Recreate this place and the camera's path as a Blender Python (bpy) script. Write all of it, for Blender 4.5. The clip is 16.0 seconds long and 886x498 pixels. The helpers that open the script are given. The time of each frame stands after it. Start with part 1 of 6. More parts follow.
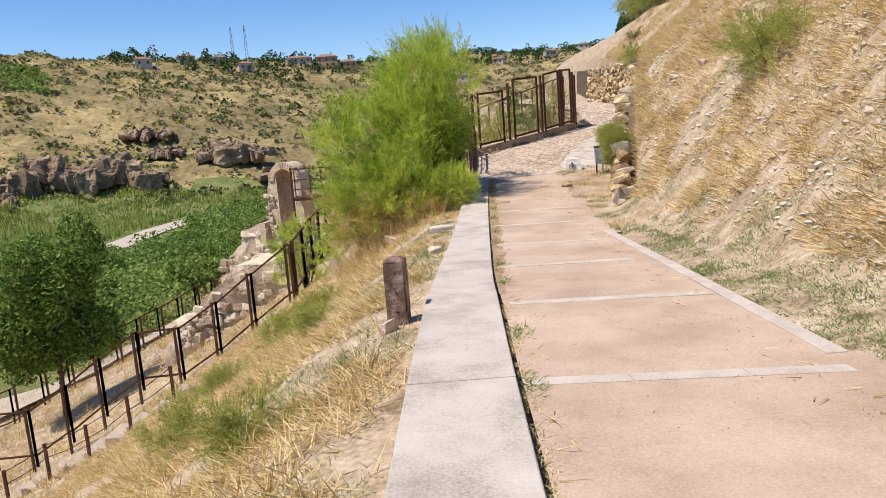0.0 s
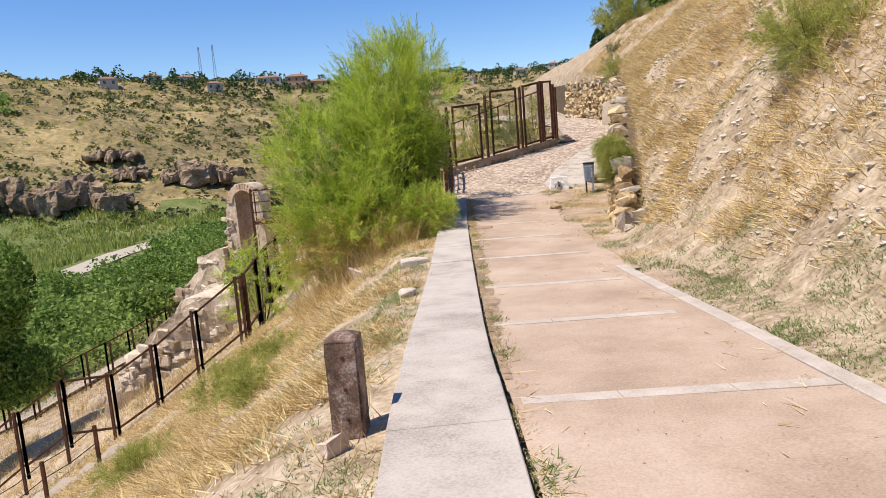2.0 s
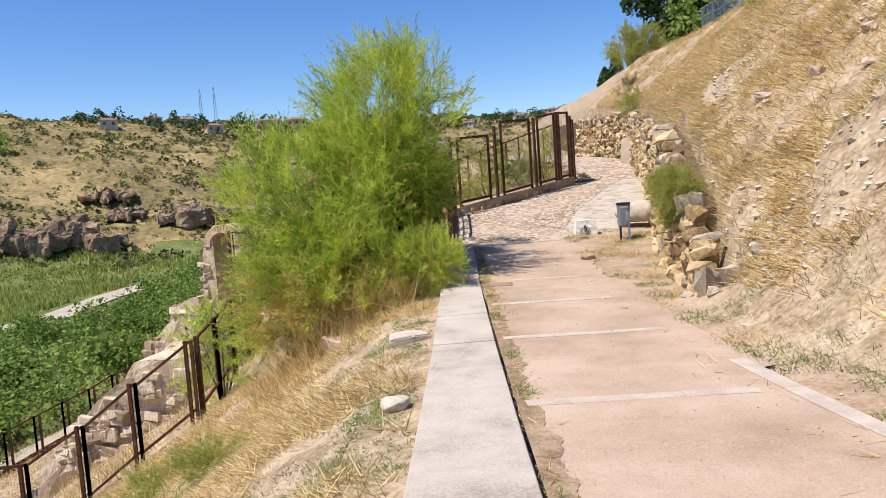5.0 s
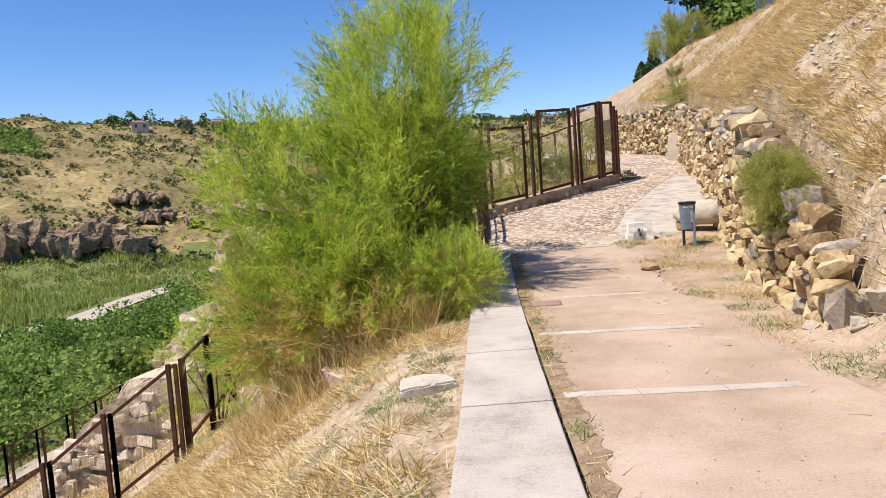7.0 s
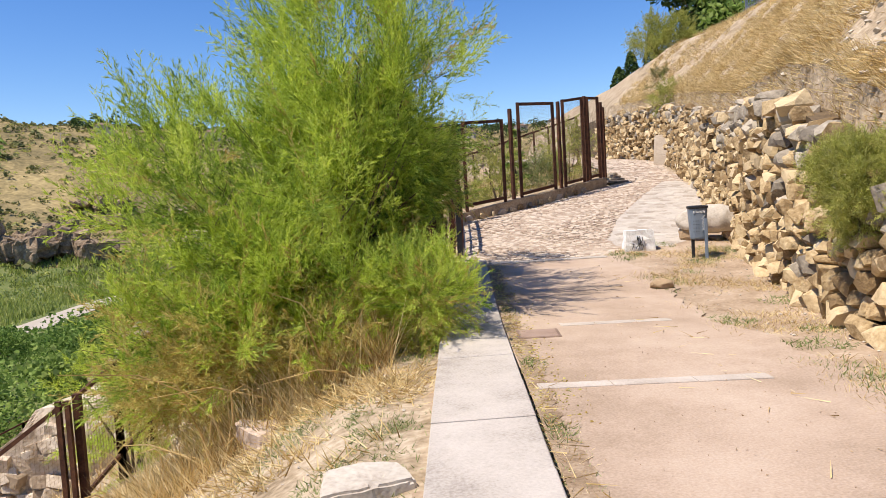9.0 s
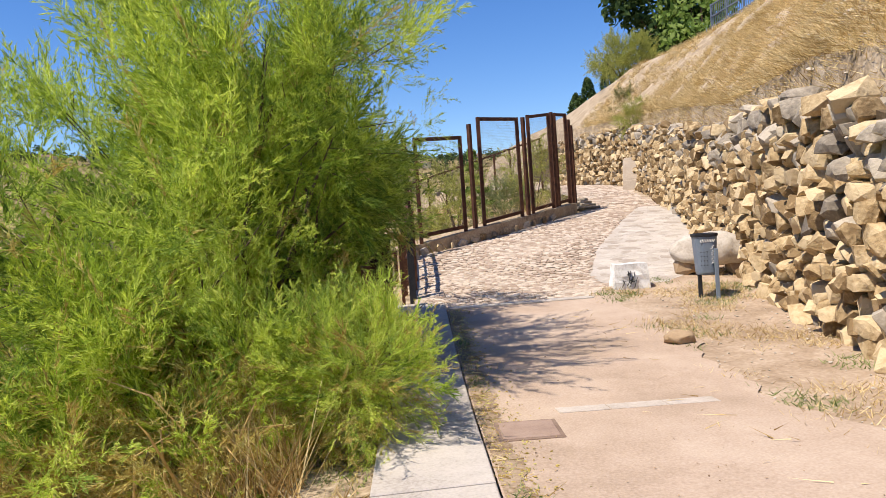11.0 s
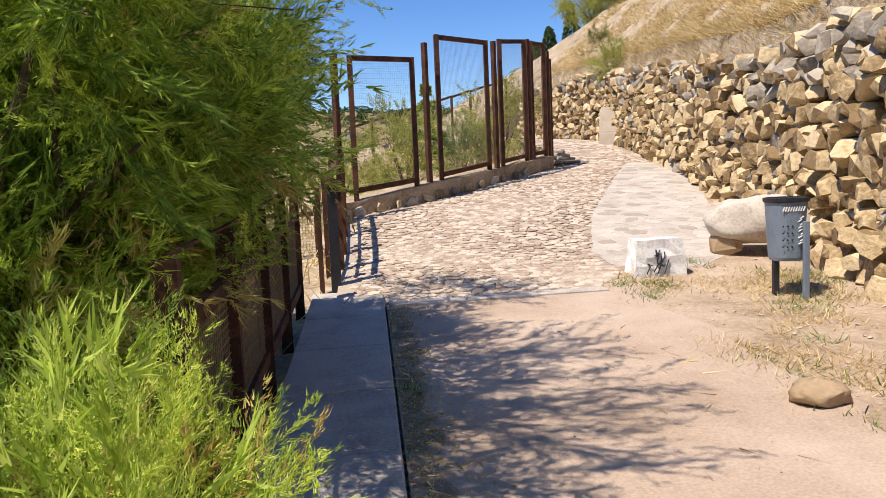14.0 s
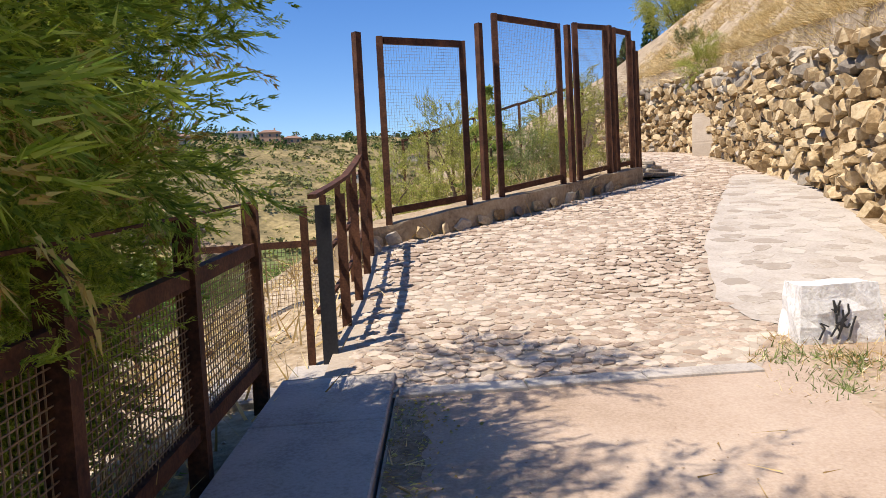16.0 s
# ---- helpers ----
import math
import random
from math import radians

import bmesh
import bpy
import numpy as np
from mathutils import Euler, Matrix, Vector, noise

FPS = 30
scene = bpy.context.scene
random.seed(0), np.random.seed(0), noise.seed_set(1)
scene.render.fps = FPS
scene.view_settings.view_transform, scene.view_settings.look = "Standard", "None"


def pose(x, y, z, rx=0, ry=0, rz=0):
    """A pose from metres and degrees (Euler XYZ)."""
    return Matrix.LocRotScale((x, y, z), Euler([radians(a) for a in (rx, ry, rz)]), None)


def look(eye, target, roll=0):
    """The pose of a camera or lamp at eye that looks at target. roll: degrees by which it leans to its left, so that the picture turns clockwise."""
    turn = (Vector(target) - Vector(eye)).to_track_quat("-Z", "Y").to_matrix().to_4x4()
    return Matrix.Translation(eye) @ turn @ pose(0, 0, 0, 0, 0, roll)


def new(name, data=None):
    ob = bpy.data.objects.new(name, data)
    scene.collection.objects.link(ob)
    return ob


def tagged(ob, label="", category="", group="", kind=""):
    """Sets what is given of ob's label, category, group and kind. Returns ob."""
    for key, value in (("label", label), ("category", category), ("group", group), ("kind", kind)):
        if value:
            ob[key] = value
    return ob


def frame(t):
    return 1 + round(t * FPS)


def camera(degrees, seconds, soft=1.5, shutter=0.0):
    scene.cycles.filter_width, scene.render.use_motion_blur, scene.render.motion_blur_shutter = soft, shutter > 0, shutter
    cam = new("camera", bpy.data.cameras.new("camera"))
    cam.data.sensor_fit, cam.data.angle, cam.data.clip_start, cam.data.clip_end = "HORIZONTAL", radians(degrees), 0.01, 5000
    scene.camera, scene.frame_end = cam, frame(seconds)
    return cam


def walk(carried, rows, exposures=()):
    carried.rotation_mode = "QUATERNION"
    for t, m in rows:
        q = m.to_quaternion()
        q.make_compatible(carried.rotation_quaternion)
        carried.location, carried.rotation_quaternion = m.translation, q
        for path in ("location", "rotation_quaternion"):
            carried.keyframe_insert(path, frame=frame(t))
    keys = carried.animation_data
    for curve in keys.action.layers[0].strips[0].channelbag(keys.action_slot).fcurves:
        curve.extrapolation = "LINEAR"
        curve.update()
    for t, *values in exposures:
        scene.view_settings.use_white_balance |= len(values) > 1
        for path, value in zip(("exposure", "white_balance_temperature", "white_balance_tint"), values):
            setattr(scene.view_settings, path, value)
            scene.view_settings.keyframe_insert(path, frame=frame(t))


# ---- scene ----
cam = camera(63.7, 16.0, soft=0.7)
METRES, EYE, TILT, LEAN, TURN = 20.0, 1.6, 0.0, 0.0, -0.6
ROWS = [
    (0.0, 0.0, 0.0, 0.0, -0.7, -9.45, 4.2),
    (0.5, -0.0023, 0.0322, -0.0014, -0.42, -9.65, 4.37),
    (1.0, -0.0012, 0.0644, -0.003, -1.63, -9.25, 4.19),
    (1.5, -0.001, 0.0968, -0.0031, -2.93, -8.63, 4.21),
    (2.0, 0.0006, 0.1283, -0.0048, -2.97, -8.11, 4.51),
    (2.5, 0.0008, 0.1588, -0.0062, -2.65, -7.52, 4.41),
    (3.0, 0.0013, 0.1895, -0.0074, -2.81, -6.75, 4.13),
    (3.5, 0.0034, 0.2217, -0.008, -3.45, -6.25, 3.86),
    (4.0, 0.0025, 0.2512, -0.0101, -3.46, -5.38, 3.76),
    (6.5, 0.0079, 0.4123, -0.0175, -1.71, -4.39, 4.64),
    (7.0, 0.0083, 0.4405, -0.0188, -0.81, -4.32, 4.06),
    (7.5, 0.0142, 0.4706, -0.0204, -0.92, -4.44, 3.08),
    (8.0, 0.0141, 0.5011, -0.0232, -2.01, -5.25, 2.55),
    (10.5, 0.0238, 0.6543, -0.0273, -4.65, -1.2, 4.82),
    (11.0, 0.0282, 0.687, -0.0272, -6.59, -1.62, 3.99),
    (11.5, 0.0311, 0.7173, -0.0272, -7.84, -1.57, 3.86),
    (12.0, 0.0367, 0.7482, -0.0264, -8.38, -2.1, 3.59),
    (12.5, 0.0394, 0.7783, -0.0273, -8.5, -2.53, 3.31),
    (13.0, 0.0442, 0.8093, -0.028, -8.87, -3.72, 2.67),
    (13.5, 0.0463, 0.8393, -0.0287, -9.81, -4.96, 2.39),
    (14.0, 0.0533, 0.8686, -0.0303, -10.67, -5.24, 2.41),
    (14.5, 0.0593, 0.8991, -0.0315, -9.57, -4.07, 2.28),
    (15.0, 0.0692, 0.928, -0.0339, -7.25, -2.31, 1.58),
    (15.5, 0.0765, 0.96, -0.0349, -5.9, -3.56, 2.27),
    (16.0, 0.0847, 0.991, -0.033, -4.8, -3.22, 2.93),
]
walk(cam, [(t, pose(0, 0, EYE, TILT, LEAN, TURN) @ pose(METRES * x, METRES * y, METRES * z, 90 + pitch, roll, yaw)) for t, x, y, z, yaw, pitch, roll in ROWS], [(0.0, 0.12, 6700, 13), (4.0, 0.15, 6700, 13), (7.0, 0.2, 6700, 13), (14.0, 0.26, 6700, 13), (16.0, 0.24, 6700, 13)])

# ---- world, sun ----
world = bpy.data.worlds.new("sky")
scene.world = world
world.use_nodes = True
_nt = world.node_tree
_sky = _nt.nodes.new("ShaderNodeTexSky")
_sky.sky_type, _sky.sun_disc = "NISHITA", False
_sky.sun_elevation, _sky.sun_rotation = radians(61), radians(242)
_sky.air_density, _sky.dust_density, _sky.ozone_density = 1.0, 0.0, 4.0
_bg = _nt.nodes["Background"]
_bg.inputs["Strength"].default_value = 0.14
_hue = _nt.nodes.new("ShaderNodeHueSaturation")
_hue.inputs["Saturation"].default_value = 1.28
_hue.inputs["Hue"].default_value = 0.511
_nt.links.new(_sky.outputs[0], _hue.inputs["Color"])
_nt.links.new(_hue.outputs[0], _bg.inputs["Color"])
_sun = bpy.data.lights.new("sun", "SUN")
_sun.energy, _sun.angle, _sun.color = 5.6, radians(0.53), (1.0, 0.94, 0.84)
sun = new("sun", _sun)
sun.matrix_world = look((-12, -6.5, 25), (0, 0, 0))


# ---- materials ----
def material(name, colours, scale=4.0, rough=0.9, bump=0.3, fine=40.0, metal=0.0, vary=0.0, spec=0.3, island=0.0, clear=0.0):
    """Mottled surface: colours mixed by coarse and fine noise at world size, with relief."""
    m = bpy.data.materials.new(name)
    m.use_nodes = True
    nt = m.node_tree
    n, ln = nt.nodes, nt.links
    b = n["Principled BSDF"]
    b.inputs["Roughness"].default_value = rough
    b.inputs["Metallic"].default_value = metal
    b.inputs["Specular IOR Level"].default_value = spec
    g = n.new("ShaderNodeNewGeometry")
    a = n.new("ShaderNodeTexNoise")
    a.inputs["Scale"].default_value, a.inputs["Detail"].default_value, a.inputs["Roughness"].default_value = scale, 8, 0.65
    f = n.new("ShaderNodeTexNoise")
    f.inputs["Scale"].default_value, f.inputs["Detail"].default_value = fine, 4
    ln.new(g.outputs["Position"], a.inputs["Vector"])
    ln.new(g.outputs["Position"], f.inputs["Vector"])
    r = n.new("ShaderNodeValToRGB")
    while len(r.color_ramp.elements) < len(colours):
        r.color_ramp.elements.new(0.5)
    for i, c in enumerate(colours):
        e = r.color_ramp.elements[i]
        e.position = 0.3 + 0.4 * i / max(1, len(colours) - 1)
        e.color = (*c, 1)
    mix = n.new("ShaderNodeMath")
    mix.operation = "MULTIPLY_ADD"
    ln.new(f.outputs["Fac"], mix.inputs[0])
    mix.inputs[1].default_value = 0.5
    add = n.new("ShaderNodeMath")
    add.operation = "MULTIPLY_ADD"
    ln.new(a.outputs["Fac"], add.inputs[0])
    add.inputs[1].default_value, add.inputs[2].default_value = 0.9, -0.2
    ln.new(add.outputs[0], mix.inputs[2])
    last = mix.outputs[0]
    if vary or island:
        v = n.new("ShaderNodeMath")
        v.operation = "MULTIPLY_ADD"
        if vary:
            o = n.new("ShaderNodeObjectInfo")
            ln.new(o.outputs["Random"], v.inputs[0])
        else:
            ln.new(g.outputs["Random Per Island"], v.inputs[0])
        v.inputs[1].default_value = vary or island
        sub = n.new("ShaderNodeMath")
        sub.operation = "SUBTRACT"
        ln.new(last, sub.inputs[0])
        sub.inputs[1].default_value = (vary or island) / 2
        ln.new(sub.outputs[0], v.inputs[2])
        last = v.outputs[0]
    ln.new(last, r.inputs["Fac"])
    ln.new(r.outputs["Color"], b.inputs["Base Color"])
    if bump:
        k = n.new("ShaderNodeBump")
        k.inputs["Strength"].default_value = bump
        k.inputs["Distance"].default_value = 0.6 / fine
        ln.new(mix.outputs[0], k.inputs["Height"])
        ln.new(k.outputs["Normal"], b.inputs["Normal"])
    if clear:
        b.inputs["Transmission Weight"].default_value = clear
    return m


def leaf_material(name, colours, scale=1.5, spread=0.5, glow=0.35):
    """Thin leaves: diffuse and translucent, each blade a little different."""
    m = material(name, colours, scale=scale, rough=0.75, bump=0, fine=9.0, island=spread, spec=0.15)
    nt = m.node_tree
    b = nt.nodes["Principled BSDF"]
    t = nt.nodes.new("ShaderNodeBsdfTranslucent")
    s = nt.nodes.new("ShaderNodeMixShader")
    s.inputs[0].default_value = glow
    colour = b.inputs["Base Color"].links[0].from_socket
    nt.links.new(colour, t.inputs["Color"])
    nt.links.new(b.outputs[0], s.inputs[1])
    nt.links.new(t.outputs[0], s.inputs[2])
    nt.links.new(s.outputs[0], nt.nodes["Material Output"].inputs["Surface"])
    return m


M_BANK = material("dry bank soil", [(0.17, 0.12, 0.065), (0.38, 0.29, 0.19), (0.56, 0.455, 0.33)], 2.2, 1.0, 1.0, 18)
M_SCRUB = material("scrub hillside", [(0.10, 0.085, 0.038), (0.235, 0.18, 0.08), (0.42, 0.32, 0.145)], 0.05, 1.0, 0.8, 0.6)
M_VALLEY = material("valley green", [(0.06, 0.085, 0.02), (0.13, 0.16, 0.045), (0.24, 0.215, 0.09)], 0.12, 1.0, 0.4, 1.5)
M_VERGE = material("sandy verge", [(0.25, 0.175, 0.11), (0.38, 0.28, 0.19), (0.49, 0.38, 0.28)], 1.8, 1.0, 0.9, 24)
M_PATH = material("pink sandy path", [(0.31, 0.225, 0.155), (0.43, 0.32, 0.235), (0.51, 0.40, 0.305)], 0.9, 0.95, 0.6, 60)
M_DIRT = material("brown drifted dirt", [(0.16, 0.105, 0.06), (0.29, 0.205, 0.13), (0.42, 0.32, 0.22)], 5.0, 1.0, 1.0, 45)
M_STRIP = material("pale concrete strip", [(0.38, 0.32, 0.26), (0.56, 0.49, 0.42)], 3, 0.9, 0.35, 60)
M_LEDGE = material("weathered ledge concrete", [(0.29, 0.25, 0.21), (0.44, 0.39, 0.335), (0.52, 0.465, 0.405)], 1.8, 0.9, 0.4, 55)
M_MORTAR = material("pale mortar", [(0.33, 0.265, 0.20), (0.47, 0.39, 0.30)], 2.0, 0.95, 0.6, 35)
M_COBBLE = material("river cobble", [(0.32, 0.235, 0.17), (0.46, 0.36, 0.27), (0.56, 0.46, 0.36)], 5, 0.85, 0.5, 45, vary=0.55)
M_COBBLES = material("river cobbles", [(0.32, 0.235, 0.17), (0.46, 0.36, 0.27), (0.56, 0.46, 0.36)], 5, 0.85, 0.5, 45, island=0.55)
M_STONE = material("ochre wall stone", [(0.22, 0.145, 0.07), (0.43, 0.31, 0.165), (0.60, 0.465, 0.28)], 5.0, 0.95, 1.0, 22, vary=0.5)
M_STONES = material("ochre wall stones", [(0.22, 0.145, 0.07), (0.43, 0.31, 0.165), (0.60, 0.465, 0.28)], 5.0, 0.95, 1.0, 22, island=0.5)
M_GREYSTONE = material("grey wall stone", [(0.19, 0.16, 0.125), (0.33, 0.28, 0.215), (0.46, 0.395, 0.305)], 3.0, 0.95, 0.9, 26, vary=0.5)
# Colour darkened to stand in for shadow in gaps between the wall stones.
M_CORE = material("wall core earth with gap shade", [(0.075, 0.052, 0.03), (0.17, 0.12, 0.07)], 3.0, 1.0, 0.9, 22)
M_RUIN = material("ruin masonry", [(0.30, 0.225, 0.15), (0.54, 0.435, 0.32), (0.68, 0.58, 0.45)], 1.4, 1.0, 1.0, 9)
M_CLIFF = material("cliff rock", [(0.11, 0.078, 0.05), (0.25, 0.18, 0.115), (0.42, 0.32, 0.21)], 0.3, 1.0, 1.0, 2.0)
M_RUST = material("rusted steel", [(0.035, 0.016, 0.010), (0.085, 0.036, 0.020), (0.15, 0.065, 0.033)], 6, 0.8, 0.3, 60, metal=0.25)
M_WIRE = material("rusted wire", [(0.20, 0.135, 0.08), (0.34, 0.245, 0.15)], 6, 0.7, 0, 60, metal=0.3)
M_BIN = material("blue-grey painted metal", [(0.15, 0.19, 0.24), (0.21, 0.26, 0.32)], 5, 0.5, 0.1, 60, metal=0.2, spec=0.5)
M_DARK = material("dark steel", [(0.02, 0.02, 0.022), (0.045, 0.045, 0.05)], 5, 0.55, 0.1, 60, metal=0.4)
M_WHITE = material("white paint on stone", [(0.55, 0.52, 0.47), (0.76, 0.74, 0.70), (0.82, 0.80, 0.76)], 5, 0.85, 0.5, 40)
M_WOOD = material("weathered timber", [(0.06, 0.04, 0.03), (0.16, 0.095, 0.065), (0.36, 0.30, 0.26)], 9, 0.8, 0.6, 70)
M_BARK = material("grey-brown bark", [(0.06, 0.04, 0.028), (0.15, 0.105, 0.07)], 8, 0.95, 0.8, 50)
M_WATER = material("muddy river water", [(0.42, 0.35, 0.26), (0.55, 0.47, 0.36)], 0.3, 0.5, 0.1, 3, spec=0.5)
M_STRAW = leaf_material("dry straw", [(0.36, 0.24, 0.09), (0.68, 0.50, 0.22), (0.86, 0.71, 0.40)], 0.9, 0.7, 0.35)
M_GRASS = leaf_material("grey-green weeds", [(0.14, 0.18, 0.055), (0.25, 0.31, 0.11), (0.38, 0.42, 0.18)], 1.5, 0.5, 0.4)
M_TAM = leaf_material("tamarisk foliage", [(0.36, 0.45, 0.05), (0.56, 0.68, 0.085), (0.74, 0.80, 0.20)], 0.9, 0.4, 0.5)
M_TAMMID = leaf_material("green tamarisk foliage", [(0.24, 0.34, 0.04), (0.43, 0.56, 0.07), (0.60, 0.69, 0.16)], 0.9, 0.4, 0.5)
# Outer tufts draw this at random; inner and rear crown use it as shade.
M_TAMDEEP = leaf_material("deep and shaded green tamarisk foliage", [(0.12, 0.20, 0.03), (0.25, 0.37, 0.05), (0.40, 0.50, 0.11)], 0.9, 0.4, 0.45)
M_TAMDRY = leaf_material("browned tamarisk foliage", [(0.40, 0.28, 0.08), (0.60, 0.47, 0.14), (0.66, 0.60, 0.22)], 1.2, 0.5, 0.45)
M_LEAF = leaf_material("green leaves", [(0.10, 0.17, 0.032), (0.21, 0.31, 0.065), (0.33, 0.42, 0.12)], 0.8, 0.5, 0.45)
M_OLIVE = leaf_material("olive shrub leaves", [(0.08, 0.09, 0.035), (0.17, 0.18, 0.065), (0.29, 0.28, 0.11)], 0.08, 0.5, 0.2)
M_ELM = leaf_material("dark green leaves", [(0.055, 0.11, 0.018), (0.14, 0.24, 0.042), (0.28, 0.38, 0.095)], 0.5, 0.5, 0.4)
M_PINE = leaf_material("dark conifer needles", [(0.02, 0.045, 0.014), (0.05, 0.09, 0.026), (0.10, 0.15, 0.045)], 0.8, 0.5, 0.25)
M_HOUSE = material("terracotta render", [(0.40, 0.24, 0.16), (0.50, 0.31, 0.21)], 0.5, 0.9, 0.1, 5)
M_PALEHOUSE = material("pale render", [(0.42, 0.36, 0.29), (0.52, 0.45, 0.37)], 0.5, 0.9, 0.1, 5)
M_ROOF = material("clay tile roof", [(0.20, 0.12, 0.085), (0.30, 0.19, 0.135)], 1.0, 0.9, 0.3, 8)
M_PANE = material("dark window glass", [(0.02, 0.025, 0.03), (0.04, 0.045, 0.05)], 1, 0.15, 0, 5, spec=0.6)


# ---- mesh helpers ----
def link_mesh(name, verts, faces, mat, smooth=False):
    me = bpy.data.meshes.new(name)
    me.from_pydata([tuple(v) for v in verts], [], [tuple(int(i) for i in f) for f in faces])
    me.materials.append(mat)
    if smooth:
        me.shade_smooth()
    return new(name, me)


def big_mesh(name, verts, faces, mats, index=None, smooth=False):
    """A mesh from arrays: all faces have the same number of corners."""
    verts, faces = np.asarray(verts, dtype=np.float32), np.asarray(faces, dtype=np.int32)
    k = faces.shape[1]
    me = bpy.data.meshes.new(name)
    me.vertices.add(len(verts))
    me.vertices.foreach_set("co", verts.ravel())
    me.loops.add(faces.size)
    me.loops.foreach_set("vertex_index", faces.ravel())
    me.polygons.add(len(faces))
    me.polygons.foreach_set("loop_start", np.arange(0, faces.size, k, dtype=np.int32))
    for m in mats:
        me.materials.append(m)
    if index is not None:
        me.polygons.foreach_set("material_index", np.asarray(index, dtype=np.int32))
    me.update(calc_edges=True)
    if smooth:
        me.shade_smooth()
    else:
        me.shade_flat()
    return new(name, me)


def bm_object(name, bm, mat, parent=None, label="", smooth=False):
    me = bpy.data.meshes.new(name)
    bm.normal_update()
    bm.to_mesh(me)
    bm.free()
    me.materials.append(mat)
    if smooth:
        me.shade_smooth()
    ob = new(name, me)
    if parent is not None:
        ob.parent = parent
    if label:
        ob["label"] = label
    return ob


def part(name, bm, mat, parent, label="", smooth=False):
    return bm_object(name, bm, mat, parent, label, smooth)


def thing(name, at, label, category, group="", rz=0.0, kind=""):
    ob = new(name)
    ob.matrix_basis = pose(*at, 0, 0, rz)
    ob.empty_display_size = 0.1
    return tagged(ob, label, category, group, kind)


def box(x0, x1, y0, y1, z0, z1, bevel=0.0):
    bm = bmesh.new()
    bmesh.ops.create_cube(bm, size=1)
    for v in bm.verts:
        v.co = ((x0, x1)[v.co.x > 0], (y0, y1)[v.co.y > 0], (z0, z1)[v.co.z > 0])
    if bevel:
        bmesh.ops.bevel(bm, geom=bm.edges[:], offset=bevel, segments=1, affect="EDGES", profile=0.5)
    return bm


def bar(a, b, w, h=None, bm=None):
    """A square bar from a to b, w wide and h deep."""
    h = h or w
    bm = bm or bmesh.new()
    a, b = Vector(a), Vector(b)
    d = (b - a).normalized()
    up = Vector((0, 0, 1)) if abs(d.z) < 0.9 else Vector((0, 1, 0))
    s = d.cross(up).normalized() * (w / 2)
    u = s.cross(d).normalized() * (h / 2)
    q = [bm.verts.new(p + i * s + j * u) for p in (a, b) for i, j in ((-1, -1), (1, -1), (1, 1), (-1, 1))]
    for f in ((3, 2, 1, 0), (4, 5, 6, 7), (0, 1, 5, 4), (1, 2, 6, 5), (2, 3, 7, 6), (3, 0, 4, 7)):
        bm.faces.new([q[i] for i in f])
    return bm


def tube(points, radii, sides=7, bm=None):
    bm = bm or bmesh.new()
    rings = []
    pts = [Vector(p) for p in points]
    for i, p in enumerate(pts):
        d = (pts[min(i + 1, len(pts) - 1)] - pts[max(i - 1, 0)]).normalized()
        s = d.orthogonal().normalized()
        u = d.cross(s)
        rings.append([bm.verts.new(p + radii[i] * (math.cos(k * math.tau / sides) * s + math.sin(k * math.tau / sides) * u)) for k in range(sides)])
    for r0, r1 in zip(rings, rings[1:]):
        for k in range(sides):
            bm.faces.new((r0[k], r0[(k + 1) % sides], r1[(k + 1) % sides], r1[k]))
    bm.faces.new(rings[-1])
    bm.faces.new(rings[0][::-1])
    return bm


def lumpy(bm, amount, scale, cuts):
    bmesh.ops.subdivide_edges(bm, edges=bm.edges[:], cuts=cuts, use_grid_fill=True)
    for v in bm.verts:
        p = v.co * scale
        v.co += Vector((noise.noise(p), noise.noise(p + Vector((7, 0, 0))), noise.noise(p + Vector((0, 7, 0))))) * amount
    return bm


def rock_bm(rng, sx, sy, sz, points=16, rough=0.25, cuts=0):
    """An angular stone: the hull of uneven points."""
    bm = bmesh.new()
    for _ in range(points):
        v = Vector(rng.normal(size=3)).normalized()
        v = v * (1 - rough * rng.random())
        v = Vector([math.copysign(abs(c) ** 0.75, c) for c in v])
        bm.verts.new((v.x * sx / 2, v.y * sy / 2, v.z * sz / 2))
    hull = bmesh.ops.convex_hull(bm, input=bm.verts[:])
    bmesh.ops.delete(bm, geom=[g for g in hull["geom_interior"] if isinstance(g, bmesh.types.BMVert)], context="VERTS")
    if cuts:
        bmesh.ops.subdivide_edges(bm, edges=bm.edges[:], cuts=cuts, use_grid_fill=True)
        for v in bm.verts:
            v.co += v.co.normalized() * (noise.noise(v.co * (3.5 / max(sx, sy, sz)) * 2) * 0.10 * min(sx, sy, sz))
    return bm


# ---- plan of the ground ----
PATH_Y = [-12, 0, 7, 11, 14, 19, 21, 24, 26, 28, 30, 33, 38, 42, 60, 90]
PATH_Z = [0.05, -0.08, -0.17, -0.33, -0.37, -0.35, -0.27, -0.08, 0.2, 0.6, 0.95, 1.35, 2.0, 2.4, 3.6, 4.5]
LEDGE_Y = [-12, 3.1, 5.1, 7.3, 8.8, 11.4, 13.6, 16, 19.6, 23.7, 24.1]
LEDGE_X = [-0.1, 0.42, 0.50, 0.61, 0.69, 0.89, 1.06, 1.25, 1.55, 1.93, 1.97]
KERB_Y, KERB_X = [-12, 4.7, 7, 10, 11.6, 14, 18.7, 24], [2.62, 2.68, 2.71, 2.88, 2.93, 3.0, 3.4, 3.9]
LEFT_Y, LEFT_X = [24.1, 27.7, 28.5, 29.4, 32, 33, 38, 45, 60, 90], [1.5, 1.82, 3.0, 4.1, 6.6, 7.3, 8.0, 7.8, 6, 6]
